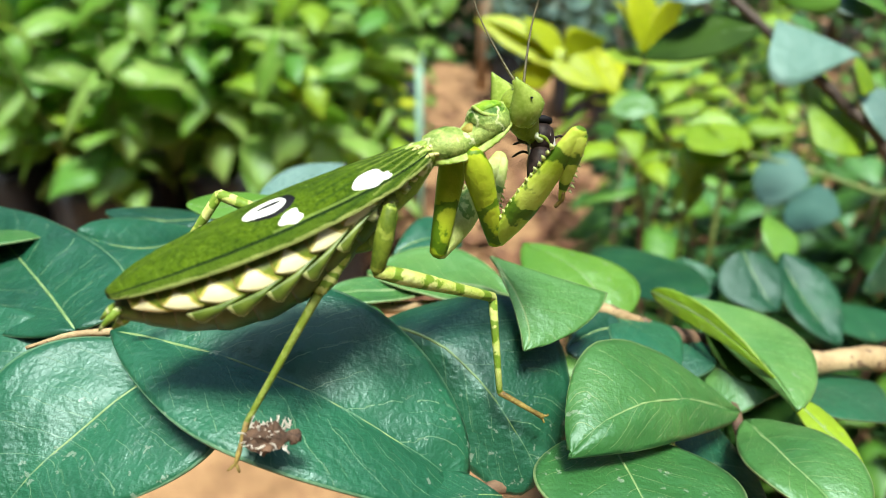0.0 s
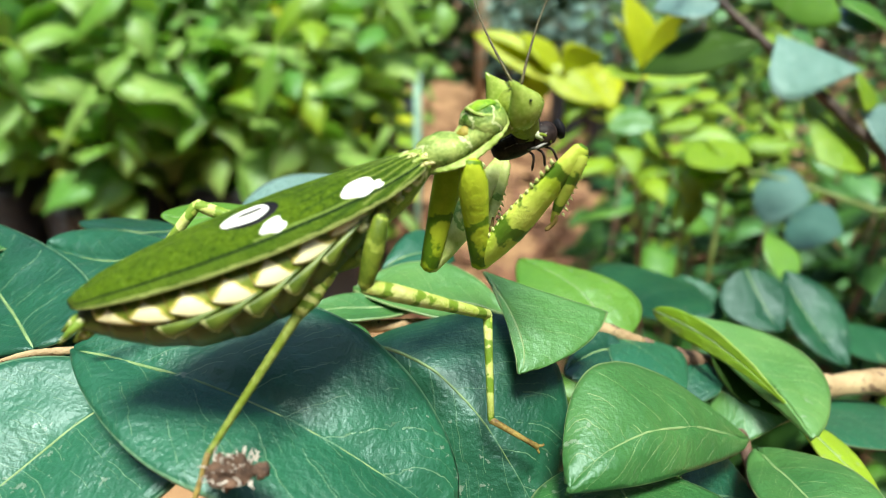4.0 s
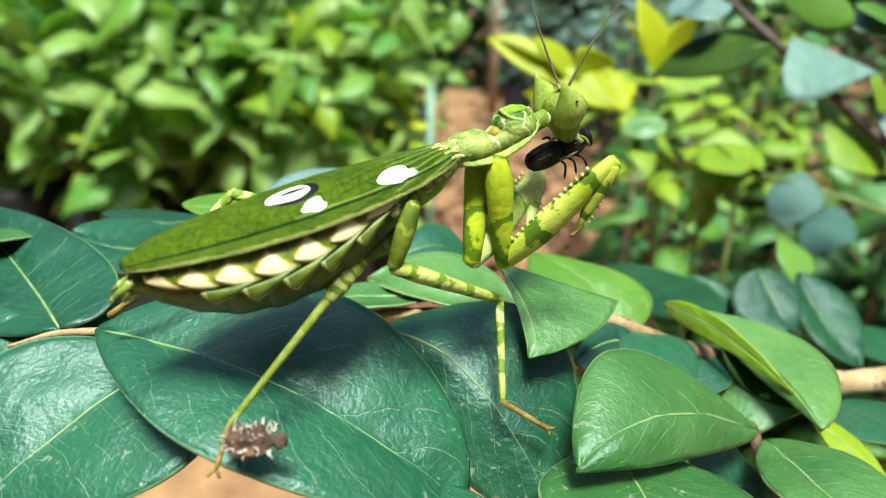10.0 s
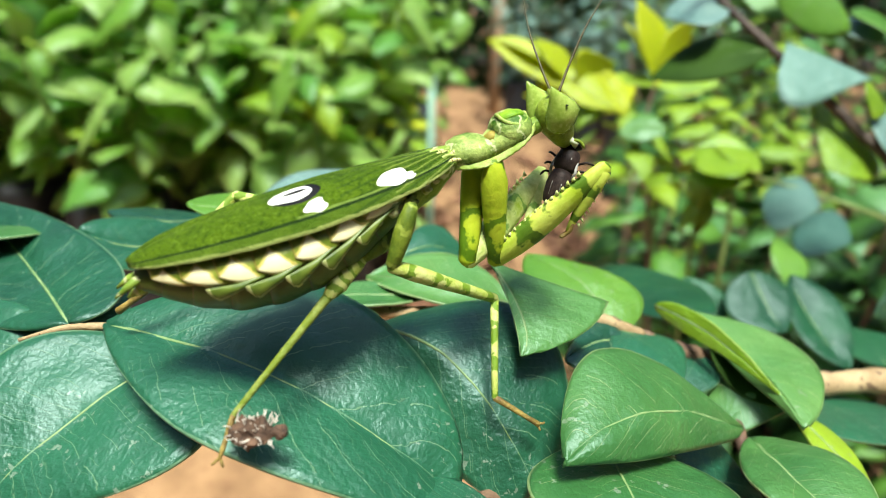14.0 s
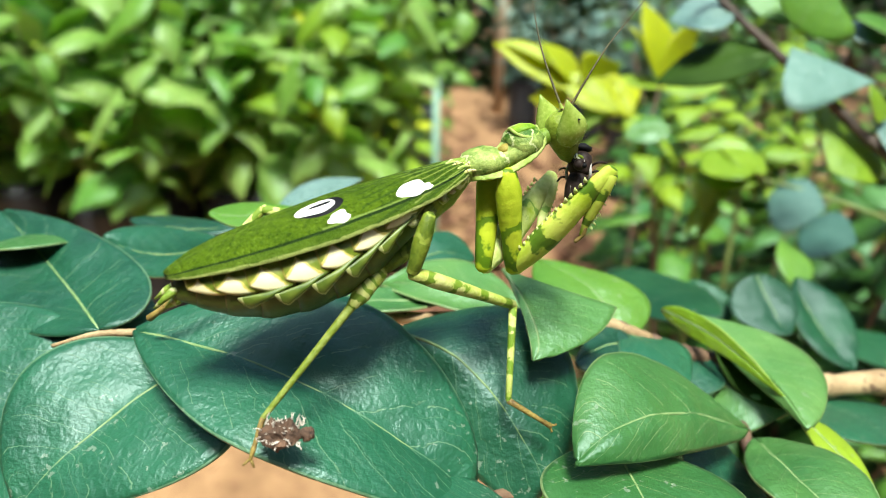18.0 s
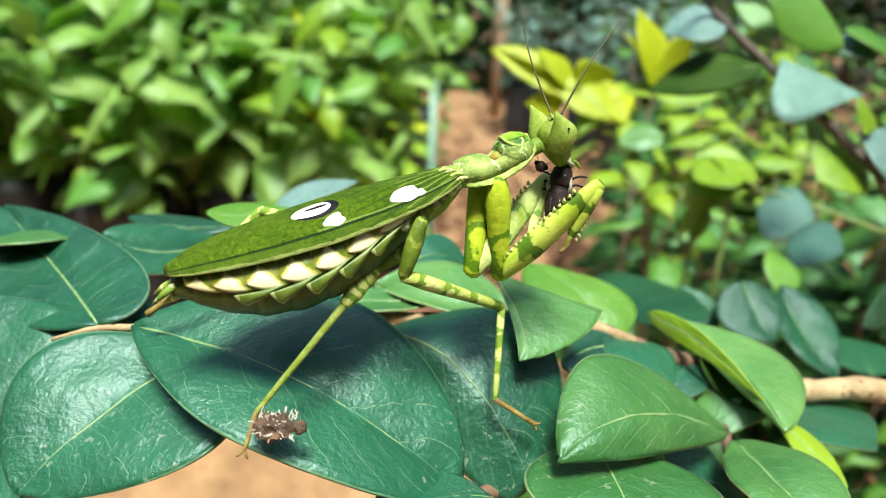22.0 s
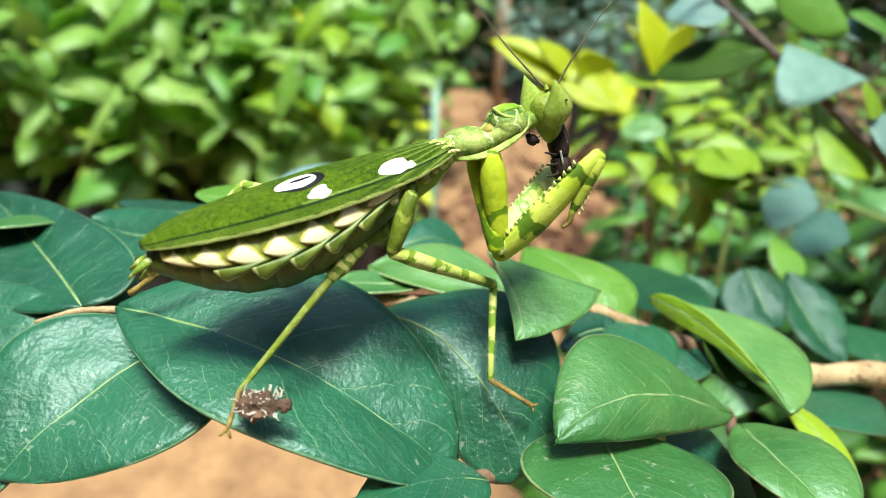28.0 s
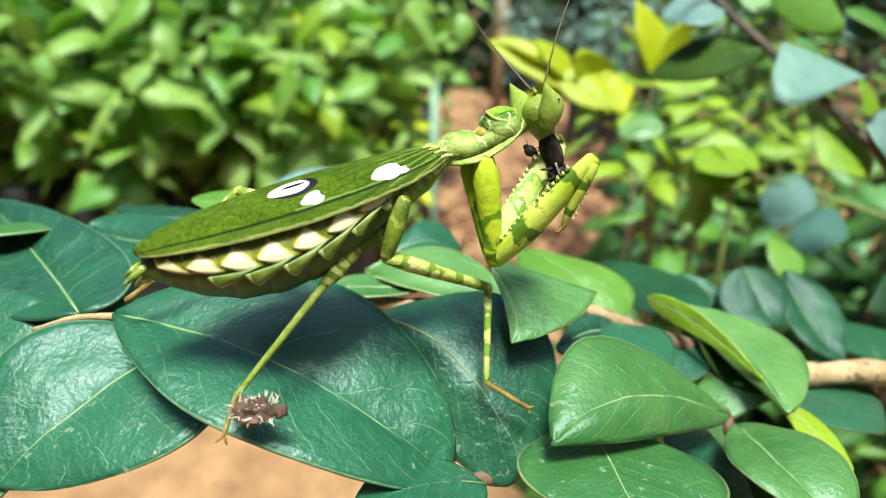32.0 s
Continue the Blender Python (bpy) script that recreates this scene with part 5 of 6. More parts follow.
def limb(name, length, radii, mat, owner=None, label="", flat=1.0, seg=14):
    n = len(radii)
    pts = [(length * CM * i / (n - 1), 0, 0) for i in range(n)]
    pts = [(-radii[0] * CM * 0.5, 0, 0)] + pts + [(length * CM + radii[-1] * CM * 0.5, 0, 0)]
    rs = [radii[0] * .5] + list(radii) + [radii[-1] * .5]
    return part(name, loft(name, pts, [(r * CM * flat, r * CM) for r in rs], mat, seg), owner or mantis, label)


LC, LF = 1.02, 1.34


def spine_row(owner, length, x0, n, off, r, mat, lean=0.03):
    for i in range(n):
        x = x0 + (length - 2 * x0) * i / (n - 1)
        h = 0.028 if i % 2 else 0.045
        part("spine", loft("spine", [(x * CM, 0, off * CM), ((x + lean * .5) * CM, 0, (off + h * .6 * math.copysign(1, off)) * CM), ((x + lean) * CM, 0, (off + h * math.copysign(1, off)) * CM)], [r * CM, r * .6 * CM, r * .1 * CM], mat, 6), owner)


def foreleg(skin):
    """Coxa and femur; the toothed tibia is folded back along the femur."""
    coxa = limb("fore_coxa", LC, [.09, .135, .125, .11, .10, .085], coxa_green, label="yellow-green foreleg coxa", flat=.75)
    femur = limb("fore_femur", LF, [.085, .13, .155, .148, .13, .11, .085], skin, label="green and cream banded raptorial femur", flat=.6)
    spine_row(femur, LF, .22, 15, .128, .024, horn_green)
    tibia = limb("fore_tibia", .66, [.085, .088, .072, .05, .02], skin, femur, flat=.7)
    tibia.matrix_basis = bone(Vector((1.31 * CM, 0, -.01 * CM)), Vector((.70 * CM, -.05 * CM, -.25 * CM)), Vector((1, 0, 0)))
    spine_row(tibia, .62, .06, 10, .06, .016, horn_green, 0.03)
    hook = part("fore_tarsus", loft("fore_tarsus", curve_points([(.78 * CM, -.05 * CM, -.22 * CM), (.72 * CM, -.06 * CM, -.26 * CM), (.66 * CM, -.05 * CM, -.27 * CM), (.60 * CM, -.06 * CM, -.25 * CM)], 4), [.00022] * 12 + [.00012], foot_brown, 7), femur, "thin brownish foreleg foot")
    return coxa, femur


fore_near, fore_far = foreleg(femur_green), foreleg(far_femur_green)
thigh_green = green_material("thigh_green", (0.05, 0.09, 0.008), (0.15, 0.20, 0.02), (0.26, 0.32, 0.05), 2.5, share=0.25)
mid_coxa = limb("mid_coxa", 0.53, [.058, .078, .082, .072, .06], thigh_green, label="olive green middle coxa")
mid_femur = limb("mid_femur", 1.49, [.06, .075, .07, .06, .055, .05], leg_green, label="banded green and cream middle femur")
mid_tibia = limb("mid_tibia", 0.98, [.045, .04, .036, .032], leg_green, label="banded green middle shin")
mid_foot = limb("mid_tarsus", .52, [.034, .03, .028, .024, .03], foot_brown, label="brown jointed foot")
HIND = (0.455 * CM, 1.589 * CM)
hind_femur = limb("hind_femur", 0.455, [.085, .09, .085, .075, .065], thigh_green, label="olive green hind femur")
hind_tibia = limb("hind_tibia", 1.589, [.05, .05, .045, .040, .036, .033, .031, .029, .027, .025], shin_green, label="long thin green hind shin")
part("shin_lobe", loft("shin_lobe", [(-.04 * CM, 0, 0), (0, 0, 0), (.08 * CM, 0, 0), (.18 * CM, 0, .005 * CM), (.28 * CM, 0, 0), (.38 * CM, 0, 0), (.44 * CM, 0, 0)], [(.0004, .0003), (.0008, .0007), (.00088, .0008), (.0008, .0008), (.0009, .0008), (.0006, .0006), (.0004, .0004)], leg_green, 14), hind_tibia, "swollen cream and green upper shin")
hind_foot = limb("hind_tarsus", .34, [.024, .026, .018, .022, .014], foot_brown, label="brown hooked hind foot")
for foot, at in ((hind_foot, .34), (mid_foot, .52)):
    for s in (-1, 1):
        part("claw", loft("claw", curve_points([(at * CM, s * .012 * CM, 0), ((at + .04) * CM, s * .04 * CM, .01 * CM), ((at + .045) * CM, s * .05 * CM, -.035 * CM)], 3), [.00014, .00013, .00012, .0001, .00008, .00006, .00002], foot_brown, 6), foot)
back_femur = limb("far_femur", .62, [.05, .06, .055, .05], leg_green)
back_tibia = limb("far_tibia", 1.25, [.045, .042, .038, .032], leg_green)
back_foot = limb("far_tarsus", .38, [.035, .035, .03, .04], foot_brown, label="brown jointed foot")

# ---- the prey ----
fly = thing("fly", MANTIS_AT, "black house fly held in the mantis's jaws", "fly")
part("thorax", loft("thorax", [(-.02 * CM, 0, 0), (.02 * CM, 0, 0), (.10 * CM, 0, .005 * CM), (.18 * CM, 0, .005 * CM), (.22 * CM, 0, 0)], [(.0008, .0007), (.0011, .0010), (.0012, .0011), (.0010, .0009), (.0005, .0005)], fly_black, 16), fly)
part("abdomen", loft("abdomen", [(.0, 0, 0), (-.06 * CM, 0, 0), (-.16 * CM, 0, -.005 * CM), (-.26 * CM, 0, -.01 * CM), (-.33 * CM, 0, -.01 * CM), (-.37 * CM, 0, -.01 * CM)], [(.0008, .0008), (.0011, .0010), (.0012, .0011), (.0011, .0010), (.0009, .0008), (.0004, .0003)], fly_black, 16), fly)
part("head", loft("head", [(.21 * CM, 0, 0), (.24 * CM, 0, 0), (.27 * CM, 0, 0), (.30 * CM, 0, 0)], [.0004, .0009, .0009, .0003], jet, 14), fly)
for y in (-.045, .03):
    part("stripe", loft("stripe", [(.03 * CM, y * CM, .098 * CM - abs(y) * .004), (.10 * CM, y * CM, .112 * CM - abs(y) * .004), (.18 * CM, y * CM, .09 * CM - abs(y) * .004)], [(.00012, .00006), (.0002, .00009), (.00012, .00006)], fly_grey, 6), fly, "pale grey stripe")
    part("stripe", loft("stripe", [(-.08 * CM, y * CM, .098 * CM - abs(y) * .004), (-.16 * CM, y * CM, .104 * CM - abs(y) * .004), (-.27 * CM, y * CM, .09 * CM - abs(y) * .004)], [(.00010, .00006), (.00017, .00008), (.0001, .00006)], fly_grey, 6), fly)
for s in (-1, 1):
    part("stripe", loft("stripe", [(-.08 * CM, s * .105 * CM, .02 * CM), (.0, s * .122 * CM, .03 * CM), (.1 * CM, s * .102 * CM, .03 * CM)], [(.00015, .00012)] * 3, fly_grey, 6), fly)
    for i, x in enumerate((-.05, .02, .09)):
        part("leg", loft("leg", curve_points([(x * CM, s * .08 * CM, -.07 * CM), ((x + .02 * i) * CM, s * .17 * CM, -.02 * CM), ((x + .05 * i - .04) * CM, s * .24 * CM, -.12 * CM)], 4), [.00012] * 8 + [.00005], fly_black, 6), fly)
for piece in fly.children:
    piece.data.transform(Matrix.Scale(1.0, 4))
crumb = thing("prey_scrap", MANTIS_AT, "black bristly scrap of fly under the mantis's chin", "scrap")
part("ball", loft("ball", [(-.05 * CM, 0, 0), (-.035 * CM, 0, 0), (0, 0, 0), (.035 * CM, 0, 0), (.05 * CM, 0, 0)], [.0001, .00045, .0006, .00045, .0001], fly_black, 12), crumb)
for s in (-1, 1):
    part("eye", loft("eye", [(-.02 * CM, s * .045 * CM, .01 * CM), (0, s * .055 * CM, .015 * CM), (.02 * CM, s * .045 * CM, .01 * CM)], [.0001, .0003, .0001], jet, 8), crumb)
    part("bristle", loft("bristle", [(.0, s * .04 * CM, .04 * CM), (.02 * CM, s * .08 * CM, .08 * CM)], [.00006, .00002], fly_black, 5), crumb)


# ---- dry husk on the leaf ----
husk_brown = plain_material("husk_brown", (0.02, 0.010, 0.006), (0.18, 0.10, 0.06), 900, 0.85, 0.05, 1.0, 0.0004)
husk_pale = plain_material("husk_pale", (0.40, 0.34, 0.28), (0.70, 0.64, 0.55), 900, 0.85, 0.05, 0.8, 0.0003)


def husk():
    ob = thing("dry_husk", cm(-1.41, 3.75, 66.51), "crumpled brown dry flower husk with pale hairs", "plant debris")
    rnd = random.Random(5)
    n, seg = 9, 14
    verts, faces = [], []
    for i in range(n):
        q = i / (n - 1)
        r = (.03 + .115 * math.sin(math.pi * min(1, q * 1.15)) ** .8) * CM
        for s in range(seg):
            a = 2 * math.pi * s / seg
            k = 1 + .6 * noise.noise(Vector((q * 7, math.cos(a) * 2.2, math.sin(a) * 2.2))) + .22 * rnd.uniform(-1, 1)
            verts.append(Vector(((q - .42) * .40 * CM, r * k * math.cos(a), r * k * .75 * math.sin(a) + .09 * CM)))
    for i in range(n - 1):
        for s in range(seg):
            faces.append((i * seg + s, i * seg + (s + 1) % seg, (i + 1) * seg + (s + 1) % seg, (i + 1) * seg + s))
    faces += [tuple(range(seg)), tuple((n - 1) * seg + s for s in range(seg))]
    part("husk", to_object("husk", verts, faces, husk_brown, smooth=False), ob)
    for i in range(54):
        a, x = rnd.uniform(-.2, 3.3), rnd.uniform(-.15, .2)
        b = Vector((x, .085 * math.cos(a), .09 + .06 * math.sin(a))) * CM
        d = Vector((rnd.uniform(-.5, .5), math.cos(a), math.sin(a))) * rnd.uniform(.04, .11) * CM
        part("hair", loft("hair", curve_points([b, b + d * .6, b + d + Vector((rnd.uniform(-.3, .3), 0, rnd.uniform(-.2, .2))) * .1 * CM], 3), [.00007, .00007, .00006, .00006, .00005, .00004, .00003], husk_pale, 5), ob)
    for i in range(4):
        part("stalk", loft("stalk", curve_points([Vector((.16 + .02 * i, -.02 + .02 * i, .08 + .02 * (i % 2))) * CM, Vector((.21 + .02 * i, .03 * (-1) ** i, .12)) * CM, Vector((.23 + .02 * i, -.04, .06 + .02 * i)) * CM], 3), [.0003] * 7, husk_brown, 6), ob)


husk()


# ---- movement ----
side_on = Matrix(((0.906, 0.360, -0.225, 0), (-0.358, 0.366, -0.859, 0), (-0.227, 0.858, 0.460, 0), (0, 0, 0, 1)))


def motions():
    BODY = [
        (0, -0.230, -0.103, 0.158, -0.315, -2.986, 0.582),
        (1, -0.211, -0.086, 0.148, -0.618, -2.672, 0.582),
        (2, -0.191, -0.060, 0.116, -0.303, -2.906, 0.014),
        (3, -0.187, -0.051, 0.119, -0.332, -2.697, 0.564),
        (6, -0.027, -0.001, -0.035, 0.368, -0.291, 0.055),
        (9, -0.041, 0.065, -0.034, 0.612, -0.837, 1.531),
        (10, -0.004, 0.046, -0.062, 2.090, 0.866, 0.199),
        (11, 0.002, 0.020, -0.051, 2.282, 0.461, 0.117),
        (13, -0.005, 0.015, -0.058, 2.633, 1.106, 0.304),
        (14, -0.003, -0.003, -0.030, 2.154, 1.102, 0.617),
        (17, 0.004, 0.013, -0.019, 0.287, 0.444, 0.394),
        (19, 0.002, 0.006, -0.002, -0.137, 0.028, 0.167),
        (21, 0.001, -0.012, -0.015, -0.001, 0.445, -0.087),
        (23, 0.004, -0.014, -0.016, 0.236, 0.514, -0.152),
        (25, 0.008, -0.020, -0.035, 0.482, 0.824, -0.322),
        (28, -0.008, -0.042, -0.033, 1.373, 1.333, 0.522),
        (30, -0.001, -0.001, -0.015, 0.022, -0.728, -0.019),
        (32, -0.009, -0.051, -0.028, 1.674, 1.351, 0.232),
    ]
    HEAD = [
        (0, 0.920, -0.01, 0.05, 5.17, -4.97, 0.05),
        (1, 0.940, -0.00, 0.04, 10.55, -8.82, -0.86),
        (2, 0.920, -0.01, 0.03, 4.60, -5.00, -0.38),
        (3, 0.960, 0.01, 0.04, 5.60, -10.20, 2.76),
        (5.5, 0.850, 0.03, 0.23, 4.35, -14.97, 5.99),
        (6, 0.970, 0.00, 0.10, 3.72, -10.64, 2.49),
        (7, 1.000, 0.00, 0.03, 6.71, -13.88, 5.40),
        (8, 1.010, -0.02, 0.03, 4.74, -11.48, 2.72),
        (9, 1.040, -0.02, 0.07, 0.83, -9.66, -0.02),
        (10, 1.090, -0.00, 0.07, 6.50, -11.27, 2.90),
        (11, 1.060, -0.01, 0.07, 6.42, -10.39, 3.31),
        (13, 1.060, -0.01, 0.09, 7.87, -3.74, -0.81),
        (14, 1.050, -0.04, 0.10, 5.06, -13.86, -1.12),
        (17, 1.035, -0.04, 0.06, 9.91, -5.78, -0.25),
        (19, 1.055, -0.01, 0.08, 10.85, -3.64, 3.40),
        (21, 1.065, -0.02, 0.09, 12.65, -12.62, 1.71),
        (23, 1.065, -0.01, 0.08, 7.73, -8.98, 1.99),
        (25, 1.035, -0.02, 0.09, 8.11, -8.53, 0.56),
        (27.5, 1.045, -0.04, 0.03, 12.53, -6.37, 1.98),
        (28, 1.045, -0.01, 0.09, 18.39, -5.38, 2.93),
        (29, 1.075, -0.04, -0.02, 15.60, -6.89, 6.34),
        (30, 0.995, -0.02, 0.05, 36.00, -2.78, -5.29),
        (32, 1.015, -0.04, 0.11, 30.67, -13.27, -1.04),
    ]
    FORE = [
        (0, 0.40, -0.01, -1.13, 1.19, -0.54, -0.18),
        (1, 0.34, -0.03, -1.13, 1.14, -0.62, -0.23),
        (2, 0.32, 0.01, -1.12, 1.17, -0.56, -0.26),
        (3, 0.31, -0.03, -1.13, 1.17, -0.58, -0.26),
        (5.5, 0.21, 0.04, -1.11, 1.28, -0.22, -0.34),
        (6, 0.25, -0.11, -1.13, 1.18, -0.60, -0.31),
        (7, 0.19, -0.16, -1.12, 1.19, -0.58, -0.35),
        (8, 0.17, -0.15, -1.12, 1.26, -0.49, -0.42),
        (9, 0.25, -0.16, -1.13, 1.26, -0.57, -0.35),
        (10, 0.24, -0.18, -1.13, 1.30, -0.50, -0.37),
        (11, 0.25, -0.14, -1.13, 1.31, -0.47, -0.38),
        (13, 0.23, -0.18, -1.13, 1.27, -0.50, -0.35),
        (14, 0.24, -0.12, -1.13, 1.31, -0.46, -0.40),
        (17, 0.28, -0.17, -1.14, 1.22, -0.61, -0.29),
        (19, 0.19, -0.15, -1.13, 1.25, -0.45, -0.36),
        (21, 0.20, -0.17, -1.13, 1.28, -0.46, -0.39),
        (23, 0.18, -0.19, -1.12, 1.26, -0.46, -0.37),
        (25, 0.20, -0.21, -1.13, 1.26, -0.50, -0.35),
        (27.5, 0.14, -0.32, -1.10, 1.20, -0.62, -0.33),
        (28, 0.25, -0.26, -1.13, 1.27, -0.54, -0.31),
        (29, 0.20, -0.31, -1.12, 1.27, -0.60, -0.36),
        (30, 0.17, -0.28, -1.12, 1.23, -0.57, -0.35),
        (32, 0.22, -0.32, -1.12, 1.25, -0.58, -0.30),
    ]
    FORE_FAR = [
        (0, -0.17, 0.04, -0.98, 0.96, 0.68, -0.67),
        (1, -0.13, 0.03, -1.00, 0.96, 0.71, -0.64),
        (2, -0.18, -0.01, -0.96, 0.94, 0.63, -0.61),
        (3, -0.16, 0.08, -0.99, 1.00, 0.65, -0.65),
        (5.5, -0.17, 0.12, -0.99, 0.95, 0.59, -0.44),
        (6, -0.03, 0.03, -1.05, 1.14, 0.60, -0.74),
        (7, -0.13, -0.20, -0.94, 1.01, 0.45, -0.65),
        (8, -0.08, -0.13, -0.99, 1.06, 0.42, -0.56),
        (9, -0.04, -0.04, -1.03, 1.14, 0.54, -0.78),
        (10, -0.07, -0.18, -0.98, 1.07, 0.47, -0.70),
        (11, -0.09, -0.20, -0.96, 1.06, 0.45, -0.72),
        (13, -0.08, -0.20, -0.96, 1.07, 0.45, -0.73),
        (14, -0.06, -0.15, -1.00, 1.13, 0.38, -0.65),
        (17, -0.09, -0.20, -0.96, 1.08, 0.35, -0.58),
        (19, -0.04, -0.08, -1.02, 1.13, 0.41, -0.60),
        (21, -0.11, -0.19, -0.95, 1.07, 0.27, -0.52),
        (23, -0.09, -0.20, -0.96, 1.07, 0.17, -0.40),
        (25, -0.12, -0.17, -0.95, 1.08, 0.18, -0.45),
        (27.5, 0.14, -0.27, -1.01, 1.30, 0.26, -0.61),
        (28, 0.20, -0.31, -1.01, 1.33, 0.33, -0.67),
        (29, 0.17, -0.30, -1.01, 1.33, 0.28, -0.65),
        (30, 0.14, -0.28, -1.01, 1.30, 0.11, -0.45),
        (32, 0.20, -0.32, -1.00, 1.28, 0.06, -0.30),
    ]
    ANTENNAE = [
        (0, 0.69, 0.40, 0.61, 0.10, 0.62, 0.77),
        (3, 0.83, 0.33, 0.46, 0.24, 0.71, 0.66),
        (6, 0.84, 0.14, 0.53, 0.27, 0.62, 0.74),
        (9, 0.87, 0.02, 0.49, 0.23, 0.53, 0.82),
        (13, 0.85, 0.15, 0.51, 0.34, 0.65, 0.68),
        (19, 0.79, -0.10, 0.61, 0.21, 0.53, 0.82),
        (23, 0.84, -0.05, 0.54, 0.25, 0.54, 0.81),
        (28, 0.78, -0.14, 0.61, -0.08, 0.71, 0.70),
        (32, 0.81, -0.04, 0.58, 0.25, 0.70, 0.67),
    ]
    FLY = [
        (0, 1.07, -0.02, -0.42, 80.00, 30.00),
        (1, 1.08, 0.09, -0.30, 12.00, 0.00),
        (3, 1.08, 0.11, -0.26, 18.00, 0.00),
        (6, 1.10, 0.10, -0.26, 12.00, 0.00),
        (8, 1.16, 0.09, -0.31, 25.00, 0.00),
        (9, 1.13, 0.07, -0.32, 20.00, 0.00),
        (10, 1.13, 0.08, -0.35, 25.00, 0.00),
        (11, 1.19, 0.05, -0.28, 45.00, 0.00),
        (13, 1.15, 0.04, -0.33, 48.00, 0.00),
        (14, 1.11, -0.07, -0.48, 70.00, 0.00),
        (17, 1.20, -0.05, -0.42, 78.00, 0.00),
        (19, 1.15, -0.03, -0.49, 82.00, 0.00),
        (21, 1.17, -0.03, -0.42, 75.00, 0.00),
        (22, 1.09, -0.01, -0.48, 80.00, 0.00),
        (23, 1.29, -0.06, -0.39, -40.00, 36.00),
        (24, 1.30, -0.06, -0.38, -45.00, 36.00),
        (25, 1.19, -0.06, -0.44, -50.00, 36.00),
        (27.5, 1.12, -0.03, -0.50, -75.00, 48.00),
        (28, 1.15, -0.02, -0.45, -75.00, 48.00),
        (30, 1.06, -0.01, -0.48, -60.00, 48.00),
        (32, 1.13, -0.08, -0.49, -60.00, 48.00),
    ]
    CRUMB = [
        (0, 0.93, 0.0, -0.26),
        (3, 0.95, 0.05, -0.22),
        (13, 1.2, 0.0, -0.22),
            (19, 1.11, -0.17, -0.32),
        (23, 0.87, 0.02, -0.18),
        (24, 0.89, -0.02, -0.18),
        (25, 0.89, -0.03, -0.19),
        (28, 0.88, 0.00, -0.18),
        (30, 0.83, -0.02, -0.23),
        (32, 0.88, -0.07, -0.24),
    ]

    def body_at(t):
        rows = BODY
        for a, b in zip(rows, rows[1:]):
            if t <= b[0]:
                q = max(0.0, (t - a[0]) / (b[0] - a[0]))
                v = [x + (y - x) * q for x, y in zip(a[1:], b[1:])]
                break
        else:
            v = rows[-1][1:]
        x, y, z, *r = v
        return MANTIS_AT @ pose(x * CM, y * CM, z * CM, *r)

    def knee(hip, foot, l1, l2, pole):
        d = foot - hip
        far = min(d.length, (l1 + l2) * 0.999)
        along = (l1 * l1 - l2 * l2 + far * far) / (2 * far)
        side = pole - d * (pole.dot(d) / d.length_squared)
        return hip + d.normalized() * along + side.normalized() * math.sqrt(max(0.0, l1 * l1 - along * along))

    times = [r[0] for r in BODY]
    walk(mantis, [(t, body_at(t)) for t in times])
    walk(shield, [(t, bone(Vector((0, 0, 0)), cm(x - .2, y, z - .13))) for t, x, y, z, *_ in HEAD])
    walk(head, [(t, pose(x * CM, y * CM, z * CM) @ pose(0, 0, 0, 0, 0, yaw) @ pose(0, 0, 0, 0, pitch, 0) @ pose(0, 0, 0, roll, 0, 0)) for t, x, y, z, yaw, pitch, roll in HEAD])
    for k, ob in enumerate(antennae):
        root = cm(.11, (-.055, .055)[k], .15)
        walk(ob, [(r[0], bone(root, root + Vector(r[1 + 3 * k:4 + 3 * k]) + Vector((.1, 0, 0)), Vector((-1, 0, .2)))) for r in ANTENNAE])
    for (coxa, femur), rows, hip in ((fore_near, FORE, cm(.36, -.17, -.12)), (fore_far, FORE_FAR, cm(.36, .17, -.12))):
        walk(coxa, [(r[0], bone(hip, cm(*r[1:4]), Vector((1, 0, 0)))) for r in rows])
        walk(femur, [(r[0], bone(cm(*r[1:4]), cm(*r[4:7]), Vector((-1, 0, 1)))) for r in rows])
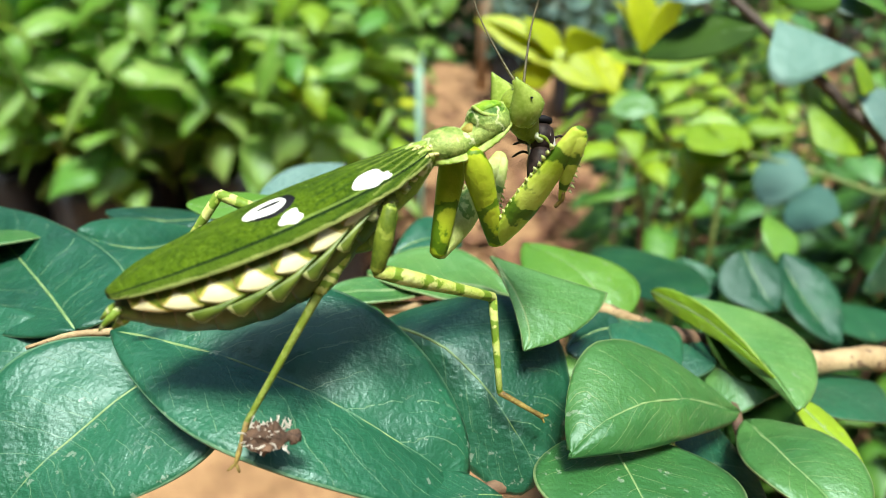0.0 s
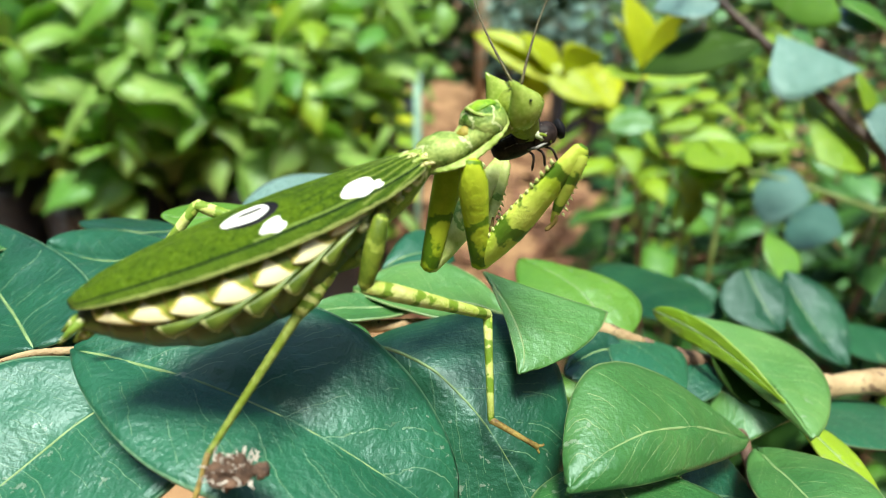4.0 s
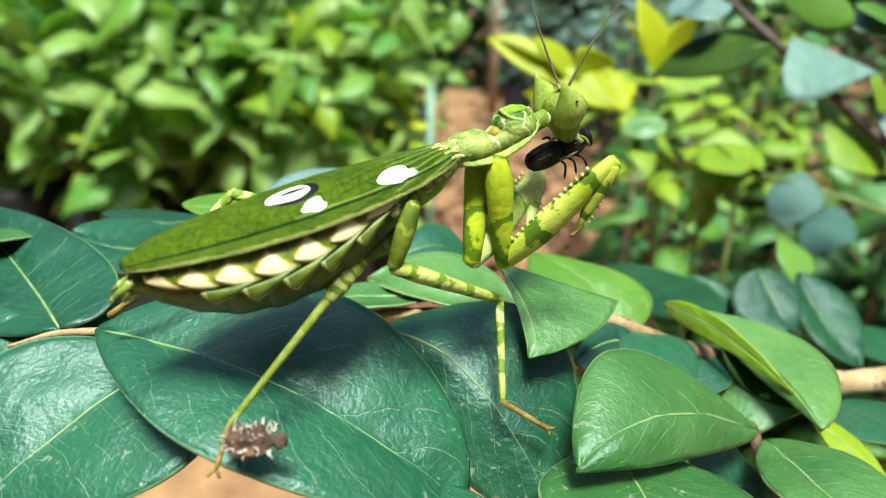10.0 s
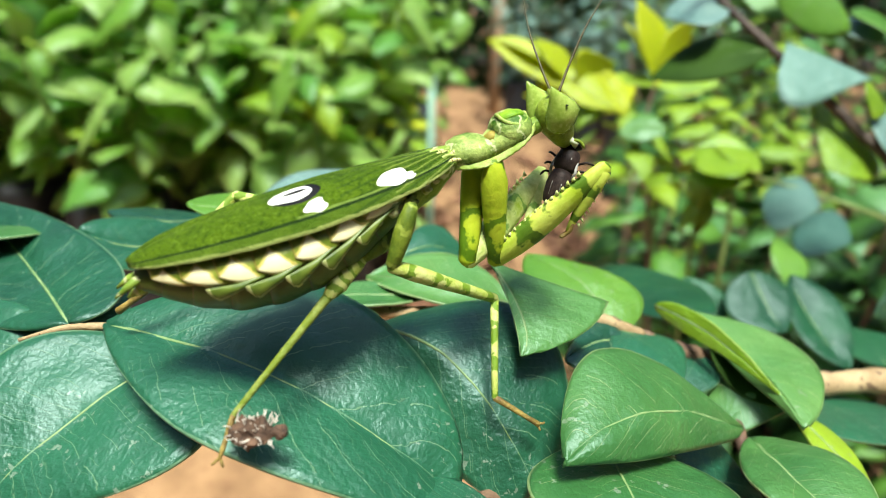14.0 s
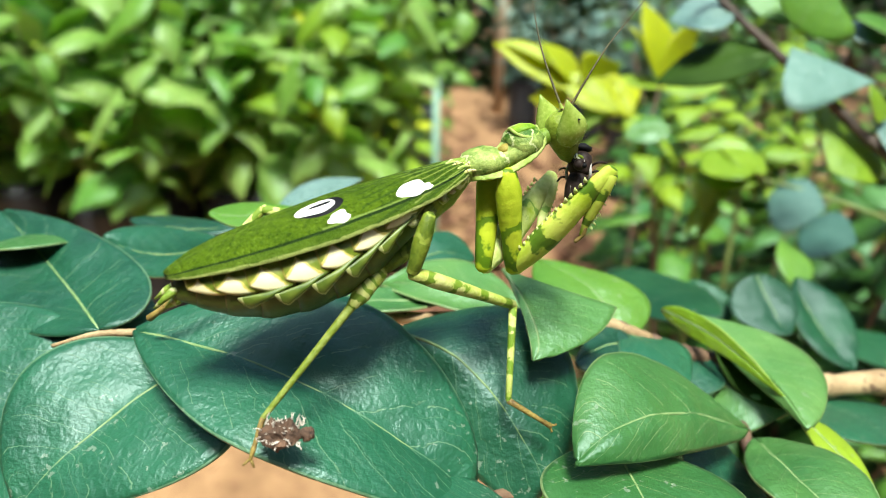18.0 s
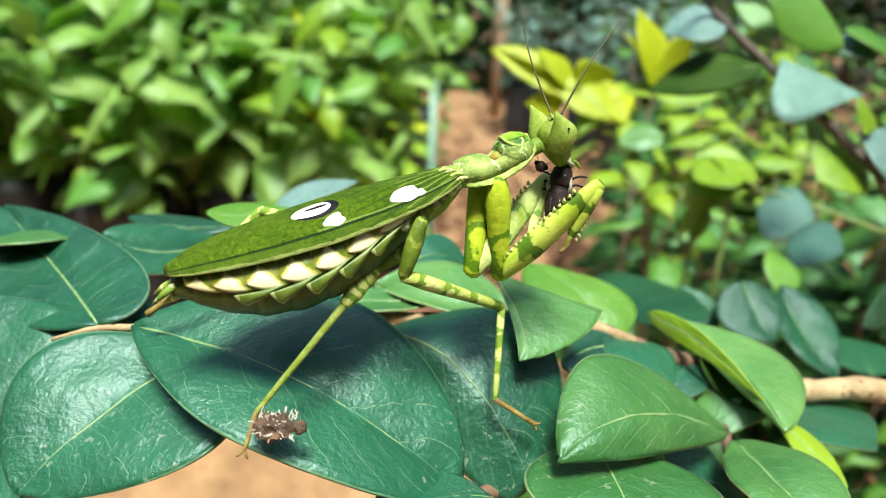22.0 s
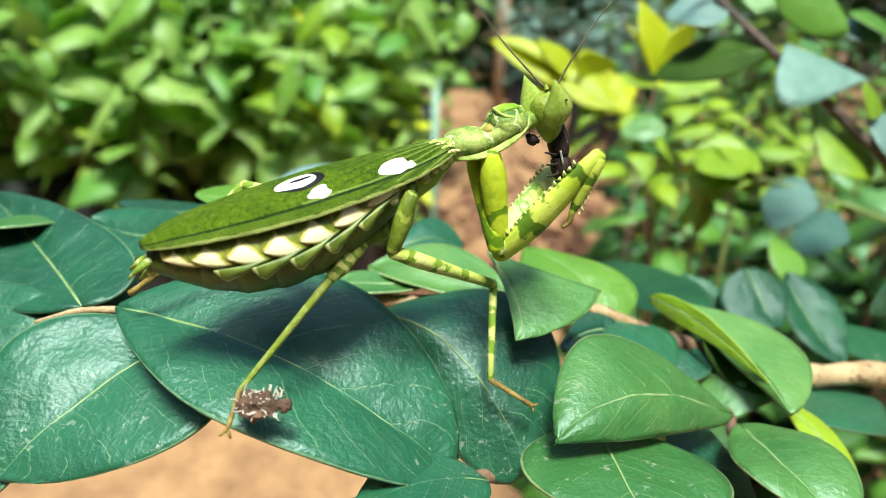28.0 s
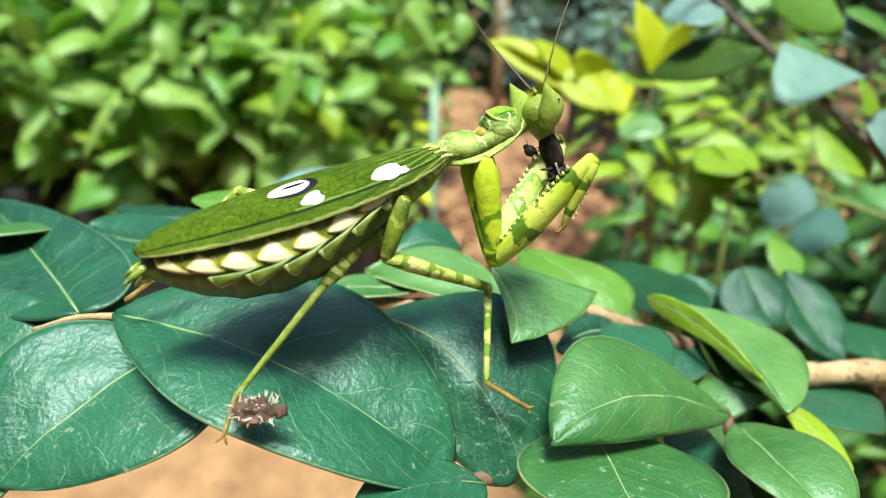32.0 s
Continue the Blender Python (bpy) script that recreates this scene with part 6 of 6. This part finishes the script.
    limbs = {ob: [] for ob in (mid_coxa, mid_femur, mid_tibia, mid_foot, hind_femur, hind_tibia, hind_foot, back_femur, back_tibia, back_foot)}
    at_rest = body_at(12.0).inverted()
    for t in times:
        inv = body_at(t).inverted()
        ankle, toe, heel, claw, b_ankle, b_toe = [inv @ cm(*p) for p in ((0.57, 4.95, 66.1), (1.03, 4.9, 65.82), (-1.57, 3.85, 66.68), (-1.64, 3.62, 66.41), (-2.73, 5.05, 67.15), (-3.21, 5.00, 66.80))]
        k0 = cm(-0.82, -0.45, -0.58)
        k1 = knee(k0, ankle, 1.49 * CM, 0.98 * CM, cm(0.11, -0.13, -1.70) - (k0 + ankle) / 2)
        for ob, a, b in ((mid_coxa, cm(-0.52, -0.40, -0.14), k0), (mid_femur, k0, k1), (mid_tibia, k1, ankle), (mid_foot, ankle, toe)):
            limbs[ob].append((t, bone(a, b, Vector((0, -1, .3)))))
        h0 = at_rest @ cm(-0.4, 5.1, 67.72)
        h1 = knee(h0, heel, HIND[0], HIND[1], at_rest @ cm(-0.68, 4.75, 67.64) - (h0 + heel) / 2)
        for ob, a, b in ((hind_femur, h0, h1), (hind_tibia, h1, heel), (hind_foot, heel, claw)):
            limbs[ob].append((t, bone(a, b, Vector((0, -1, .3)))))
        b0 = cm(-1.3, .5, -.25)
        b1 = knee(b0, b_ankle, .62 * CM, 1.25 * CM, Vector((0, .2, 1)))
        for ob, a, b in ((back_femur, b0, b1), (back_tibia, b1, b_ankle), (back_foot, b_ankle, b_toe)):
            limbs[ob].append((t, bone(a, b, Vector((0, -1, .3)))))
    for ob, rows in limbs.items():
        walk(ob, rows)
    walk(fly, [(t, body_at(t) @ pose(x * CM, y * CM, z * CM) @ side_on @ pose(0, 0, 0, 0, away, 0) @ pose(0, 0, 0, 0, 0, tilt) @ pose(0, 0, 0, -25, 0, 0)) for t, x, y, z, tilt, away in FLY])
    walk(crumb, [(t, body_at(t) @ pose(x * CM, y * CM, z * CM, 20, 10, 30)) for t, x, y, z in CRUMB])


motions()
